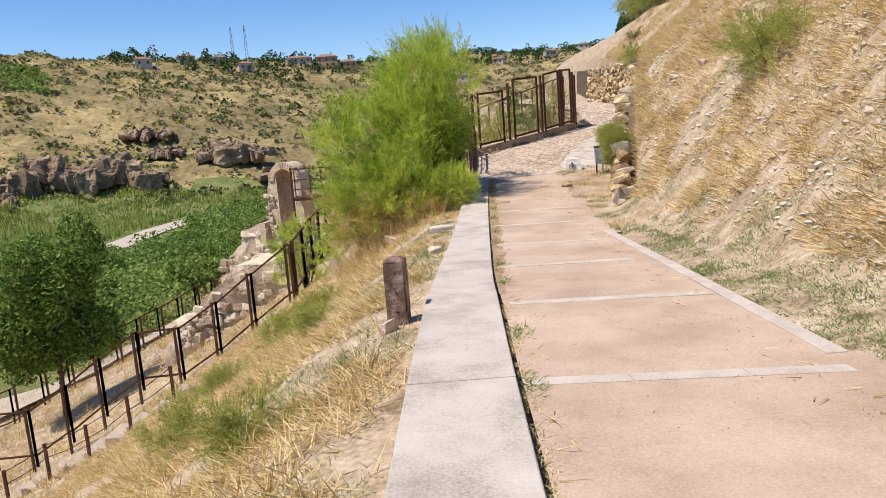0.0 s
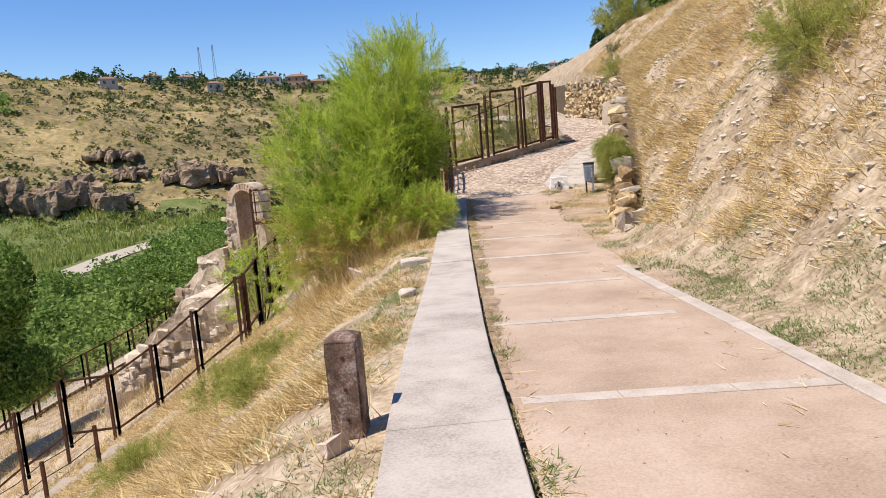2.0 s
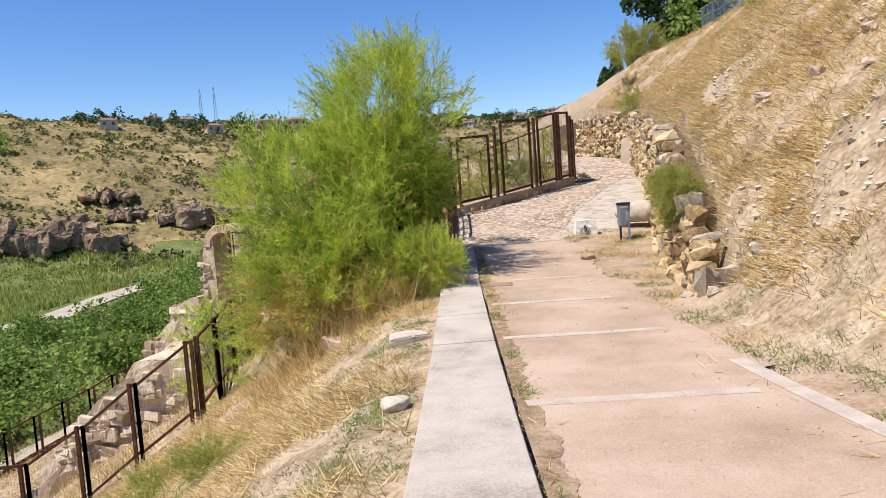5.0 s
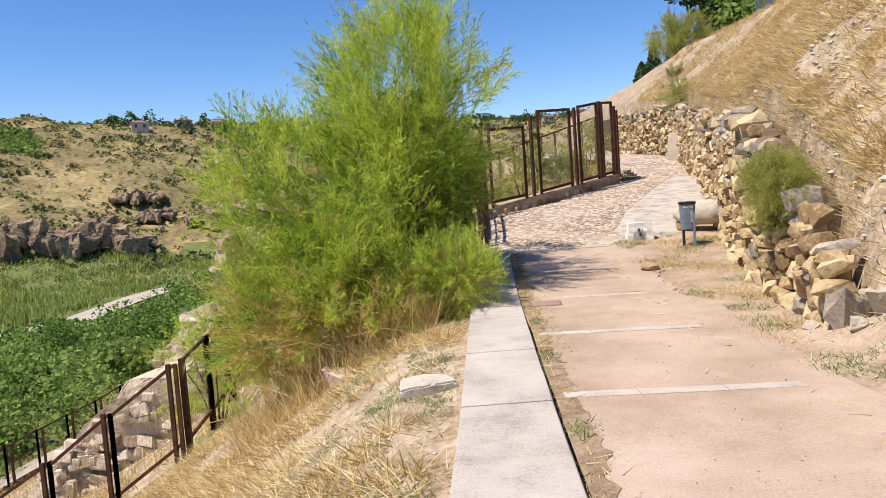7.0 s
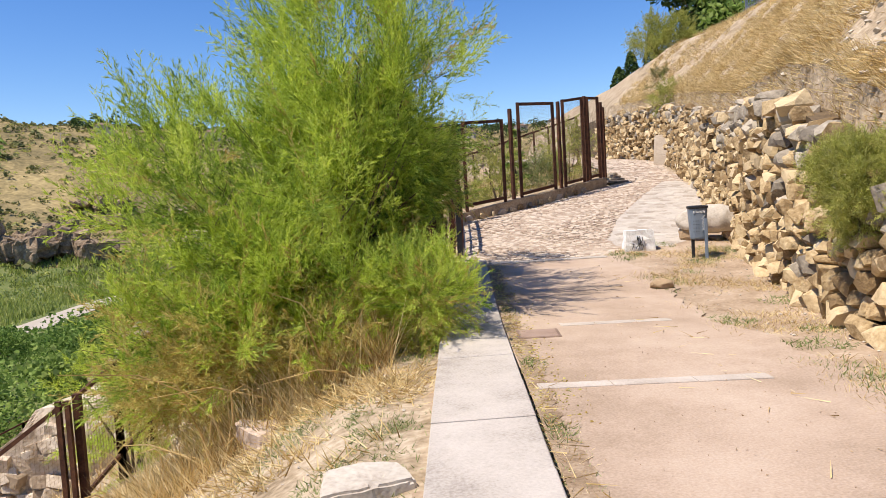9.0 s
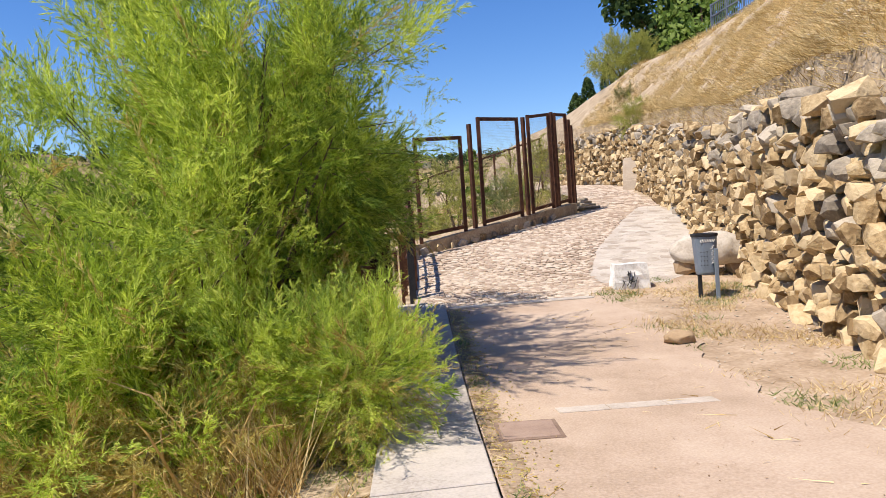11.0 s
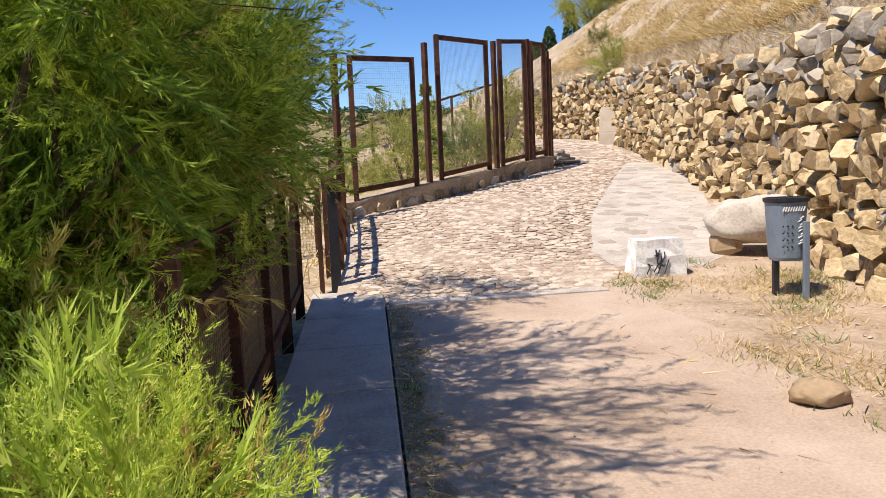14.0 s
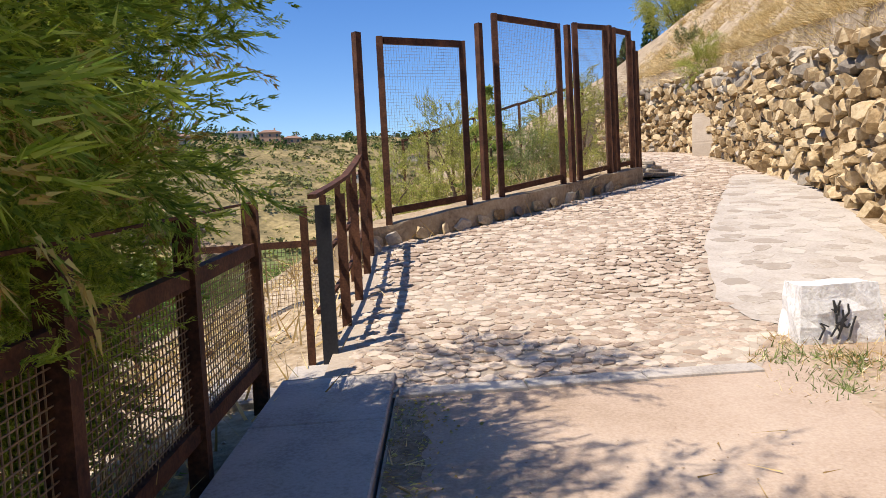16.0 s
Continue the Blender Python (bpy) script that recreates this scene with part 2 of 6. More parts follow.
WALL_Y = [15.2, 16.2, 17.8, 21.4, 23.7, 25.3, 29.1, 33.5, 37.9, 40, 47, 60]
WALL_X = [4.0, 4.28, 4.67, 5.75, 6.6, 7.15, 8.3, 9.6, 10.8, 11.15, 10.7, 12.5]
TOP_Y, TOP_Z = [15.2, 16.2, 18, 20, 22, 24, 27.4, 32.5, 40, 47, 60], [0.1, 0.7, 1.42, 2.05, 2.42, 2.55, 2.7, 3.5, 4.45, 4.8, 5.6]


def smooth_step(a, b, x):
    t = np.clip((x - a) / (b - a), 0, 1)
    return t * t * (3 - 2 * t)


def path_z(y):
    return np.interp(y, PATH_Y, PATH_Z)


def ledge_x(y):
    return np.interp(y, LEDGE_Y, LEDGE_X)


def ledge_wide(y):
    return np.interp(y, [-12, 7, 14], [0.75, 0.75, 0.68])


def left_x(y):
    return np.where(y < 24.1, ledge_x(y) - ledge_wide(y), np.interp(y, LEFT_Y, LEFT_X))


def wall_x(y):
    return np.interp(y, WALL_Y, WALL_X)


def ramp_right(y):
    return np.minimum(np.interp(y, [23.7, 24.3, 25, 26, 28, 30, 33, 40, 60], [4.0, 4.5, 5.9, 6.6, 7.6, 8.4, 9.3, 10.9, 11]), wall_x(y) - 0.05)


def wall_top(y):
    return np.interp(y, TOP_Y, TOP_Z)


def wave(x, y, s, seed=0.0):
    """Cheap smooth unevenness, about -1 to 1."""
    return (np.sin(x * 1.3 / s + 1.7 * np.sin(y * 0.9 / s + seed) + seed) + np.sin(y * 1.1 / s + 1.3 * np.sin(x * 1.2 / s + 2 * seed)) + 0.5 * np.sin((x + y) * 2.3 / s + seed * 3)) / 2.5


def far_z(x, y):
    r = np.hypot(x, y)
    az = np.degrees(np.arctan2(-x, y))
    r0 = np.interp(az, [-20, -8, 6, 60, 180], [260, 250, 200, 185, 185])
    r1 = np.interp(az, [-20, -8, 6, 20, 60], [700, 640, 520, 430, 400])
    el = np.interp(az, [-20, -8, 6, 18, 33, 60], [5.6, 5.6, 5.7, 6.6, 7.6, 8.0])
    z1 = r1 * np.tan(np.radians(el))
    t = np.clip((r - r0) / (r1 - r0), 0, 1)
    rise = 0.55 * t + 0.45 * smooth_step(0, 1, t)
    z = -16 + (z1 + 16) * rise + smooth_step(0, 0.15, t) * (4.2 * wave(x, y, 24, 1.0) + 2.2 * wave(x, y, 8, 2.0) + 2.5 * np.abs(wave(x, y, 15, 4.0))) * (1 - 0.6 * t)
    return z - np.maximum(0, r - r1 - 60) * 0.02


def ground_z(x, y):
    """Height of the ground everywhere."""
    zp = path_z(y)
    d = np.maximum(0, left_x(y) - x)
    steep = np.interp(d, [0, 0.6, 1.2, 2, 5, 9, 13, 18, 30, 60, 120], [0.1, 0.17, 0.45, 0.95, 2.8, 5.2, 7.6, 9.6, 12.5, 15.0, 16.0])
    mild = np.interp(d, [0, 0.3, 2.5, 5, 10, 16, 20, 30, 60, 120], [0.05, -0.1, 0.1, 1.0, 4.6, 7.9, 9.5, 13.3, 17.2, 18.5])
    w = smooth_step(27.5, 31.5, y)
    left = np.maximum(np.minimum(zp, 2.0) - (1 - w) * steep - w * mild, -16.0)
    left = left + np.clip(d * 0.1, 0, 1) * (0.12 * wave(x, y, 0.9, 0.5) + 0.25 * wave(x, y, 3, 0.7)) * (left > -15.5)
    e = x - np.interp(y, KERB_Y, KERB_X) - 0.15
    bank = zp - 0.1 + np.interp(e, [0, 0.05, 0.6, 1.0, 1.7, 2.4, 3.1, 9.5, 40], [0, 0.08, 0.18, 0.5, 1.25, 2.1, 3.1, 8.6, 34])
    f = x - wall_x(y) - 0.3
    hill = np.where(f < 0, zp - 0.02 + 0.02 * np.maximum(0, np.minimum(e, 2)), zp + (wall_top(y) - zp + 0.92 * np.maximum(0, f + 0.25)) * np.clip(f / 0.25, 0, 1))
    s = smooth_step(14.2, 16.2, y)
    right = np.where(e > 0, bank * (1 - s) + hill * s, zp - 0.1)
    right = np.where((y > 23.8) & (x < ramp_right(y) - 0.1), zp - 0.1, right)
    right = np.where((y > 23.8) & (x >= ramp_right(y) - 0.1) & (f < 0), zp + 0.01, right)
    lump = 0.05 * wave(x, y, 0.16, 2.3) + 0.07 * wave(x, y, 0.4, 0.3) + 0.13 * wave(x, y, 1.1, 1.1)
    right = right + np.where(y < 15, np.clip(e - 0.7, 0, 1), np.clip(f - 0.6, 0, 1)) * lump
    crest = 8.3 + 0.02 * (x - 12)
    right = crest - np.logaddexp(0, (crest - right) * 3.0) / 3.0
    near = np.where(x < left_x(y), left, np.where(x < np.where(y < 24, np.interp(y, KERB_Y, KERB_X), ramp_right(y) - 0.1), zp - 0.1, right))
    r = np.hypot(x, y)
    az = np.degrees(np.arctan2(-x, y))
    w = smooth_step(75, 170, r) * smooth_step(-24, -17, az) * (az < 150)
    return near * (1 - w) + far_z(x, y) * w


def axis(dense0, dense1, step, lo, hi, grow=1.06, most=5.0, limit=500.0):
    mid = list(np.arange(dense0, dense1 + 1e-6, step))
    for sign, end in ((1, hi), (-1, lo)):
        p, s, out = (mid[-1] if sign > 0 else dense0), step, []
        while sign * p < sign * end:
            s = min(s * grow, most) if abs(p) < limit else s * 1.25
            p += sign * s
            out.append(p)
        mid = mid + out if sign > 0 else out[::-1] + mid
    return np.array(mid)


# ---- ground ----
gx, gy = axis(-3, 10, 0.17, -3500, 3500, 1.08, 7.0), axis(0, 26, 0.17, -3500, 3500, 1.08, 7.0, limit=620.0)
X, Y = np.meshgrid(gx, gy)
Z = ground_z(X, Y)
idx = np.arange(X.size).reshape(X.shape)
quads = np.stack([idx[:-1, :-1], idx[:-1, 1:], idx[1:, 1:], idx[1:, :-1]], -1).reshape(-1, 4)
cx, cy = (X[:-1, :-1] + X[1:, 1:]).ravel() / 2, (Y[:-1, :-1] + Y[1:, 1:]).ravel() / 2
cz = (Z[:-1, :-1] + Z[1:, 1:]).ravel() / 2
which = np.where(np.hypot(cx, cy) > 80, 1, 0)
which = np.where((cz < -9.0) & (cx < 20) & (np.hypot(cx, cy) > 44), 2, which)
which = np.where((cx > -2) & (cy < 27) & (cy > 10) & (cx < wall_x(cy) + 0.3) & (cx > left_x(cy)) & ((cy > 14.4) | (cx < np.interp(cy, KERB_Y, KERB_X) + 0.7)), 3, which)
ground = big_mesh("ground", np.stack([X.ravel(), Y.ravel(), Z.ravel()], -1), quads, [M_BANK, M_SCRUB, M_VALLEY, M_VERGE], which, True)
tagged(ground, "dry grassy slopes falling to a green valley", "ground", kind="structure")


def sheet(name, ys, x0, x1, lift, mat, label, category, nx=8, rough=0.0):
    """A ground-hugging sheet between two edges."""
    v, f = [], []
    for j, y in enumerate(ys):
        a, b = float(x0(y)), float(x1(y))
        for i in range(nx + 1):
            x = a + (b - a) * i / nx
            v.append((x, y, float(path_z(y)) + lift + rough * float(wave(x, y, 0.6))))
    for j in range(len(ys) - 1):
        for i in range(nx):
            k = j * (nx + 1) + i
            f.append((k, k + 1, k + nx + 2, k + nx + 1))
    return tagged(link_mesh(name, v, f, mat, True), label, category, kind="structure")


path = sheet("pavement", np.arange(-12, 24.01, 0.1), lambda y: ledge_x(y) + (0.045 if y < 17 else 0.018), lambda y: np.interp(y, KERB_Y, KERB_X) + (0.08 * wave(y, 0.0, 0.3) + 0.16 * wave(y, 0.0, 1.2, 2.0) + 0.05 * wave(y, 0.0, 0.08) + 0.45) * (y > 12) + 0.5 * (y < 4.75), 0.0, M_PATH, "pink sandy concrete footpath with pale strips", "pavement", 10, 0.004)
ramp = sheet("cobbled_ramp", np.arange(23.75, 60.01, 0.25), lambda y: np.interp(y, LEFT_Y, LEFT_X) + 0.02, lambda y: ramp_right(y) + 0.1 * wave(y, 0.0, 0.4), 0.0, M_MORTAR, "pale cobbled ramp rising round the hillside", "ramp", 12, 0.01)

drift = sheet("dirt_drift", np.arange(7.5, 23.7, 0.06), lambda y: ledge_x(y) + 0.03, lambda y: ledge_x(y) + 0.10 + (0.09 + 0.07 * wave(y, 0.0, 0.7, 1.0) + 0.04 * wave(y, 0.0, 0.15, 2.0) + 0.03 * wave(y, 0.0, 0.05)) * smooth_step(7.5, 11, y), 0.005, M_DIRT, "brown dirt and litter drifted against the ledge", "dirt", 4, 0.003)

# ---- path: ledge, strips, kerb ----
rng = np.random.default_rng(5)


def gz(x, y):
    return float(ground_z(np.array(float(x)), np.array(float(y))))


def slab(name, parent, corners, z0, z1, mat, bevel=0.006):
    """An upright prism over four plan corners; z1 is a function of the corner."""
    bm = bmesh.new()
    lo = [bm.verts.new((x, y, z0(x, y))) for x, y in corners]
    hi = [bm.verts.new((x, y, z1(x, y))) for x, y in corners]
    bm.faces.new(hi)
    bm.faces.new(lo[::-1])
    for i in range(4):
        j = (i + 1) % 4
        bm.faces.new((lo[i], lo[j], hi[j], hi[i]))
    if bevel:
        bmesh.ops.bevel(bm, geom=[e for e in bm.edges if e.verts[0].co.z > z0(0, 0) - 9 and all(v in hi for v in e.verts)], offset=bevel, segments=1, affect="EDGES")
    return part(name, bm, mat, parent)


low_wall = thing("retaining_wall", (0, 0, 0), "low retaining wall capped with worn pale concrete slabs", "wall", kind="structure")
y = -12.0
joints = []
while y < 24.1:
    joints.append(y)
    y += float(rng.choice([0.82, 0.95, 1.1])) if y < 14 else float(rng.choice([0.75, 0.9]))
joints[int(np.argmin([abs(j - 7.5) for j in joints]))] = 7.5
joints.append(24.1)
for a, b in zip(joints, joints[1:]):
    dz = 0.028 + 0.012 * rng.random() + (0.02 if a < 7.5 else 0)
    slab("coping_slab", low_wall, [(ledge_x(a) - ledge_wide(a), a + 0.004), (ledge_x(a), a + 0.004), (ledge_x(b), b - 0.004), (ledge_x(b) - ledge_wide(b), b - 0.004)],
         lambda x, y: float(path_z(y)) - 0.7, lambda x, y: float(path_z(y)) + dz, M_LEDGE, 0.008)

for y0, xe in ((2.35, 2.66), (4.65, 2.68), (7.0, 2.70), (9.4, 2.6), (11.6, 2.75), (14.15, 2.98), (16.45, 3.1), (18.85, 3.3)):
    xa = float(ledge_x(y0)) + (0.10 if y0 < 18 else 0.62)
    cut = [xa, xa + (xe - xa) * 0.32, xa + (xe - xa) * 0.68, xe]
    for a, b in zip(cut, cut[1:]):
        ya, yb = y0 - 0.10 * (a - xa), y0 - 0.10 * (b - xa)
        slab("concrete_strip", path, [(a + 0.004, ya - 0.07), (b - 0.004, yb - 0.07), (b - 0.004, yb + 0.07), (a + 0.004, ya + 0.07)],
             lambda x, y: float(path_z(y)) - 0.06, lambda x, y: float(path_z(y)) + 0.008, M_STRIP, 0.003)

kerb = thing("kerb", (0, 0, 0), "flush weathered concrete kerb along the path", "kerb", kind="structure")
for a in np.arange(4.75, 12.2, 0.95):
    b = a + 0.945
    ka, kb = np.interp([a, b], KERB_Y, KERB_X)
    slab("kerb_stone", kerb, [(ka, a), (ka + 0.15, a), (kb + 0.15, b), (kb, b)], lambda x, y: float(path_z(y)) - 0.2, lambda x, y: float(path_z(y)) + 0.018, M_STRIP, 0.008)

hatch = thing("manhole_cover", (1.79, 18.45, float(path_z(18.45)) + 0.004), "small square rusty brown hatch set in the path", "manhole cover", rz=-6)
part("frame", box(-0.22, 0.22, -0.22, 0.22, -0.04, 0.004, 0.003), material("rusty hatch frame", [(0.17, 0.11, 0.08), (0.26, 0.18, 0.13)], 6, 0.85, 0.4, 80), hatch)
part("plate", box(-0.19, 0.19, -0.19, 0.19, -0.02, 0.010, 0.004), material("pinkish iron plate", [(0.26, 0.175, 0.13), (0.37, 0.265, 0.205)], 6, 0.8, 0.4, 80), hatch)

# ---- stone retaining wall of the hillside ----
stone_wall = thing("wall_east", (0, 0, 0), "rough dry-stone retaining wall of ochre and grey rubble", "stone wall", kind="structure")
ys = np.arange(16.6, 60.1, 0.4)
cv, cf = [], []
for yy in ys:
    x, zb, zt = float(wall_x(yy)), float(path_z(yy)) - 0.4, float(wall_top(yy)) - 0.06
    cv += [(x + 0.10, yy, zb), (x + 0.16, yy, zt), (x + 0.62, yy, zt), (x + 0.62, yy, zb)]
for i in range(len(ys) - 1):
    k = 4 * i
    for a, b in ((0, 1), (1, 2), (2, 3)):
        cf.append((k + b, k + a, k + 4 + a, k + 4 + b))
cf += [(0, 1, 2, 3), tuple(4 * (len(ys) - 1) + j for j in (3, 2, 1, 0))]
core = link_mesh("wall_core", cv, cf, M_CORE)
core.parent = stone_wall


def block_bm(rng):
    """A rough-hewn block: an uneven box with knocked-off corners."""
    bm = bmesh.new()
    for sx in (-1, 1):
        for sy in (-1, 1):
            for sz in (-1, 1):
                c = Vector((sx, sy, sz)) * 0.54
                for k in range(3):
                    d = Vector(rng.uniform(0.0, 0.22, 3))
                    d[k] *= 0.25
                    bm.verts.new((c.x - sx * d.x, c.y - sy * d.y, c.z - sz * d.z))
    for k in range(2):
        bm.verts.new((-0.54 - 0.14 * rng.random(), rng.uniform(-0.3, 0.3), rng.uniform(-0.3, 0.3)))
    hull = bmesh.ops.convex_hull(bm, input=bm.verts[:])
    bmesh.ops.delete(bm, geom=[g for g in hull["geom_interior"] if isinstance(g, bmesh.types.BMVert)], context="VERTS")
    return bm


def rubble_bm(rng):
    """A field stone: lumpy, half rounded, with a few flat breaks."""
    bm = bmesh.new()
    flat = [unit_vector(rng) for _ in range(6)]
    for _ in range(30):
        v = unit_vector(rng)
        v = Vector([math.copysign(abs(c) ** 0.62, c) for c in v]) * (0.60 - 0.12 * rng.random())
        for d in flat:
            over = v.dot(d) - 0.40
            if over > 0:
                v -= d * over
        bm.verts.new(v)
    hull = bmesh.ops.convex_hull(bm, input=bm.verts[:])
    bmesh.ops.delete(bm, geom=[g for g in hull["geom_interior"] if isinstance(g, bmesh.types.BMVert)], context="VERTS")
    return bm


def unit_vector(rng):
    return Vector(rng.normal(size=3)).normalized()


def stone_library(n, mat, prefix, shape=rubble_bm):
    out = []
    for _ in range(n):
        bm = shape(rng)
        bmesh.ops.triangulate(bm, faces=bm.faces[:])
        me = bpy.data.meshes.new(prefix)
        bm.normal_update()
        bm.to_mesh(me)
        bm.free()
        me.shade_smooth()
        me.set_sharp_from_angle(angle=radians(27))
        me.materials.append(mat)
        out.append(me)
    return out


OCHRE, GREY = stone_library(14, M_STONE, "stone"), stone_library(8, M_GREYSTONE, "stone")


def mesh_arrays(me):
    v = np.array([tuple(p.co) for p in me.vertices])
    f = np.array([tuple(p.vertices) for p in me.polygons])
    return v, f


LIB = {id(m): mesh_arrays(m) for m in OCHRE + GREY}
wall_stones = []
yy = 15.3
arc_y, arc_s = [15.3], [0.0]
while yy < 47:
    n = yy + 0.05
    arc_s.append(arc_s[-1] + math.hypot(0.05, float(wall_x(n) - wall_x(yy))))
    arc_y.append(n)
    yy = n
h = -0.05
row = 0
while h < 2.75:
    ht = 0.13 + 0.15 * rng.random()
    if row < 3:
        ht += 0.05
    s = rng.random() * 0.2
    while s < arc_s[-1]:
        w = ht * (0.65 + 1.1 * rng.random() ** 1.4)
        c = s + w / 2
        yc = float(np.interp(c, arc_s, arc_y))
        zb, zt = float(path_z(yc)), float(wall_top(yc))
        hh = h + ht / 2 + 0.06 * rng.normal() * 0.6
        if hh + zb < zt - 0.02 + 0.05 * rng.normal():
            slope = math.degrees(math.atan2(float(wall_x(yc + 0.3) - wall_x(yc - 0.3)), 0.6))
            up = (hh + zb - zb) / max(0.3, zt - zb)
            grey = rng.random() < (0.5 if up > 0.75 else 0.07) 
            me = (GREY if grey else OCHRE)[int(rng.integers(8 if grey else 14))]
            big = 0.92 + 0.24 * rng.random()
            m = pose(float(wall_x(yc)) + 0.13 + 0.05 * hh - 0.17 * rng.random(), yc, zb + hh, rng.uniform(-28, 28), rng.uniform(-15, 15), -slope + rng.uniform(-20, 20)) @ Matrix.Diagonal((0.26 + 0.2 * rng.random(), w * big, ht * big * 1.08, 1))
            wall_stones.append((yc, me, m, grey))
        s += w * 1.0
    h += ht * 0.86
    row += 1
near = sorted([q for q in wall_stones if 15.2 < q[0]], key=lambda q: q[0])[:300]
taken = {id(q[2]) for q in near}
for yc, me, m, grey in near:
    o = new("stone", me)
    o.parent = stone_wall
    o.matrix_basis = m
for flag, mat, nm in ((False, M_STONES, "rubble_ochre"), (True, material("grey wall stones", [(0.19, 0.16, 0.125), (0.33, 0.28, 0.215), (0.46, 0.395, 0.305)], 3.0, 0.95, 0.9, 26, island=0.5), "rubble_grey")):
    av, af, base = [], [], 0
    for yc, me, m, grey in wall_stones:
        if grey != flag or id(m) in taken:
            continue
        v, f = LIB[id(me)]
        mm = np.array(m)
        av.append(v @ mm[:3, :3].T + mm[:3, 3])
        af.append(f + base)
        base += len(v)
    o = big_mesh(nm, np.concatenate(av), np.concatenate(af), [mat], None, True)
    o.data.set_sharp_from_angle(angle=radians(27))
    o.parent = stone_wall
    tagged(o, kind="stuff")

bm = bmesh.new()
for x0, x1, z in ((-0.75, 0.5, -0.3), (-0.62, 0.42, 0.35), (-0.28, 0.3, 1.05), (-0.2, 0.22, 1.15)):
    ring = [bm.verts.new((x + 0.03 * rng.normal(), yb, z)) for x, yb in ((x0, 0.3), (x0, -0.16 - 0.10 * (1.2 - z)), (x1, -0.16 - 0.10 * (1.2 - z)), (x1, 0.3))]
    if z > -0.3:
        for i in range(4):
            bm.faces.new((prev[i], prev[(i + 1) % 4], ring[(i + 1) % 4], ring[i]))
    prev = ring
bm.faces.new(prev)
bmesh.ops.bevel(bm, geom=bm.edges[:], offset=0.04, segments=2, affect="EDGES")
buttress = tagged(bm_object("buttress", bm, M_MORTAR), "pale plastered sloping buttress against the stone wall", "buttress", kind="structure")
buttress.matrix_basis = pose(10.75, 38.2, float(path_z(38.2)) - 0.05, 0, 0, 62)


def boulder(name, at, size, label, mat, category="rock", rz=0.0, cuts=2, group="", rough=0.25, pts=20, lift=0.35):
    bm = rock_bm(rng, *size, pts if pts == 15 else 36, rough, cuts)
    o = bm_object(name, bm, mat, smooth=pts != 15)
    o.matrix_basis = pose(at[0], at[1], at[2] + size[2] * lift, 0, 0, rz)
    return tagged(o, label, category, group)


M_PALEROCK = material("pale smooth granite", [(0.36, 0.30, 0.24), (0.50, 0.44, 0.36), (0.58, 0.52, 0.44)], 3, 0.9, 0.5, 30)
M_PINKROCK = material("pinkish granite", [(0.40, 0.30, 0.23), (0.54, 0.42, 0.33), (0.62, 0.51, 0.42)], 4, 0.9, 0.5, 30)
M_TANROCK = material("tan sandstone", [(0.28, 0.19, 0.11), (0.42, 0.30, 0.18)], 4, 0.9, 0.6, 30)
for x, y, sx, sz, rz in ((4.06, 15.3, 0.46, 0.66, 20), (4.24, 15.75, 0.42, 0.6, 60), (4.2, 14.85, 0.44, 0.46, 0), (4.42, 15.5, 0.36, 0.3, 80), (4.5, 15.95, 0.36, 0.32, 40), (4.42, 14.5, 0.3, 0.26, 10), (4.3, 15.1, 0.34, 0.3, 30), (4.02, 15.0, 0.26, 0.2, 50), (4.0, 15.7, 0.24, 0.2, 10)):
    boulder("boulder", (x, y, gz(x, y)), (sx, sx * 0.8, sz), "large grey angular boulder bedded in the bank", M_GREYSTONE, group="boulders at the wall end", rz=rz, pts=15, rough=0.3, lift=0.18)
boulder("rock", (3.95, 20.7, gz(3.95, 20.7)), (0.33, 0.27, 0.19), "tan loose rock lying on the sandy verge", M_TANROCK)
boulder("rock", (-1.0, 18.1, gz(-1.0, 18.1)), (0.66, 0.55, 0.6), "pinkish granite rock half sunk in dry grass", M_PINKROCK, rz=20, pts=15, rough=0.3, lift=0.1)
boulder("rock", (-0.52, 6.78, gz(-0.52, 6.78)), (0.26, 0.22, 0.22), "pinkish rock at the foot of the timber bollard", M_PINKROCK, rz=50, pts=15, rough=0.35, lift=0.15)
bm = bmesh.new()
for z, g in ((-0.22, 1.08), (0.0, 1.0)):
    ring = [bm.verts.new((x * g, y * g, z + t)) for x, y, t in ((-0.30, -0.22, 0.0), (0.05, -0.24, 0.0), (0.31, -0.17, -0.03), (0.27, 0.20, -0.05), (0.0, 0.24, -0.01), (-0.25, 0.2, 0.0))]
    if z == 0.0:
        for i in range(6):
            bm.faces.new((prev[i], prev[(i + 1) % 6], ring[(i + 1) % 6], ring[i]))
    prev = ring
bm.faces.new(prev)
bmesh.ops.triangulate(bm, faces=bm.faces[:])
bmesh.ops.bevel(bm, geom=bm.edges[:], offset=0.018, segments=2, affect="EDGES")
lumpy(bm, 0.012, 9, 3)
o = tagged(bm_object("flat_stone", bm, M_PALEROCK), "pale flat-topped angular stone sunk beside the ledge", "rock")
o.matrix_basis = pose(0.14, 15.1, gz(0.14, 15.1) + 0.10, 3, -5, 8) @ Matrix.Diagonal((0.85, 0.8, 0.9, 1))
boulder("rock", (0.0, 12.2, gz(0, 12.2)), (0.3, 0.22, 0.14), "small pale stone in the dry verge", M_PALEROCK, rz=10)
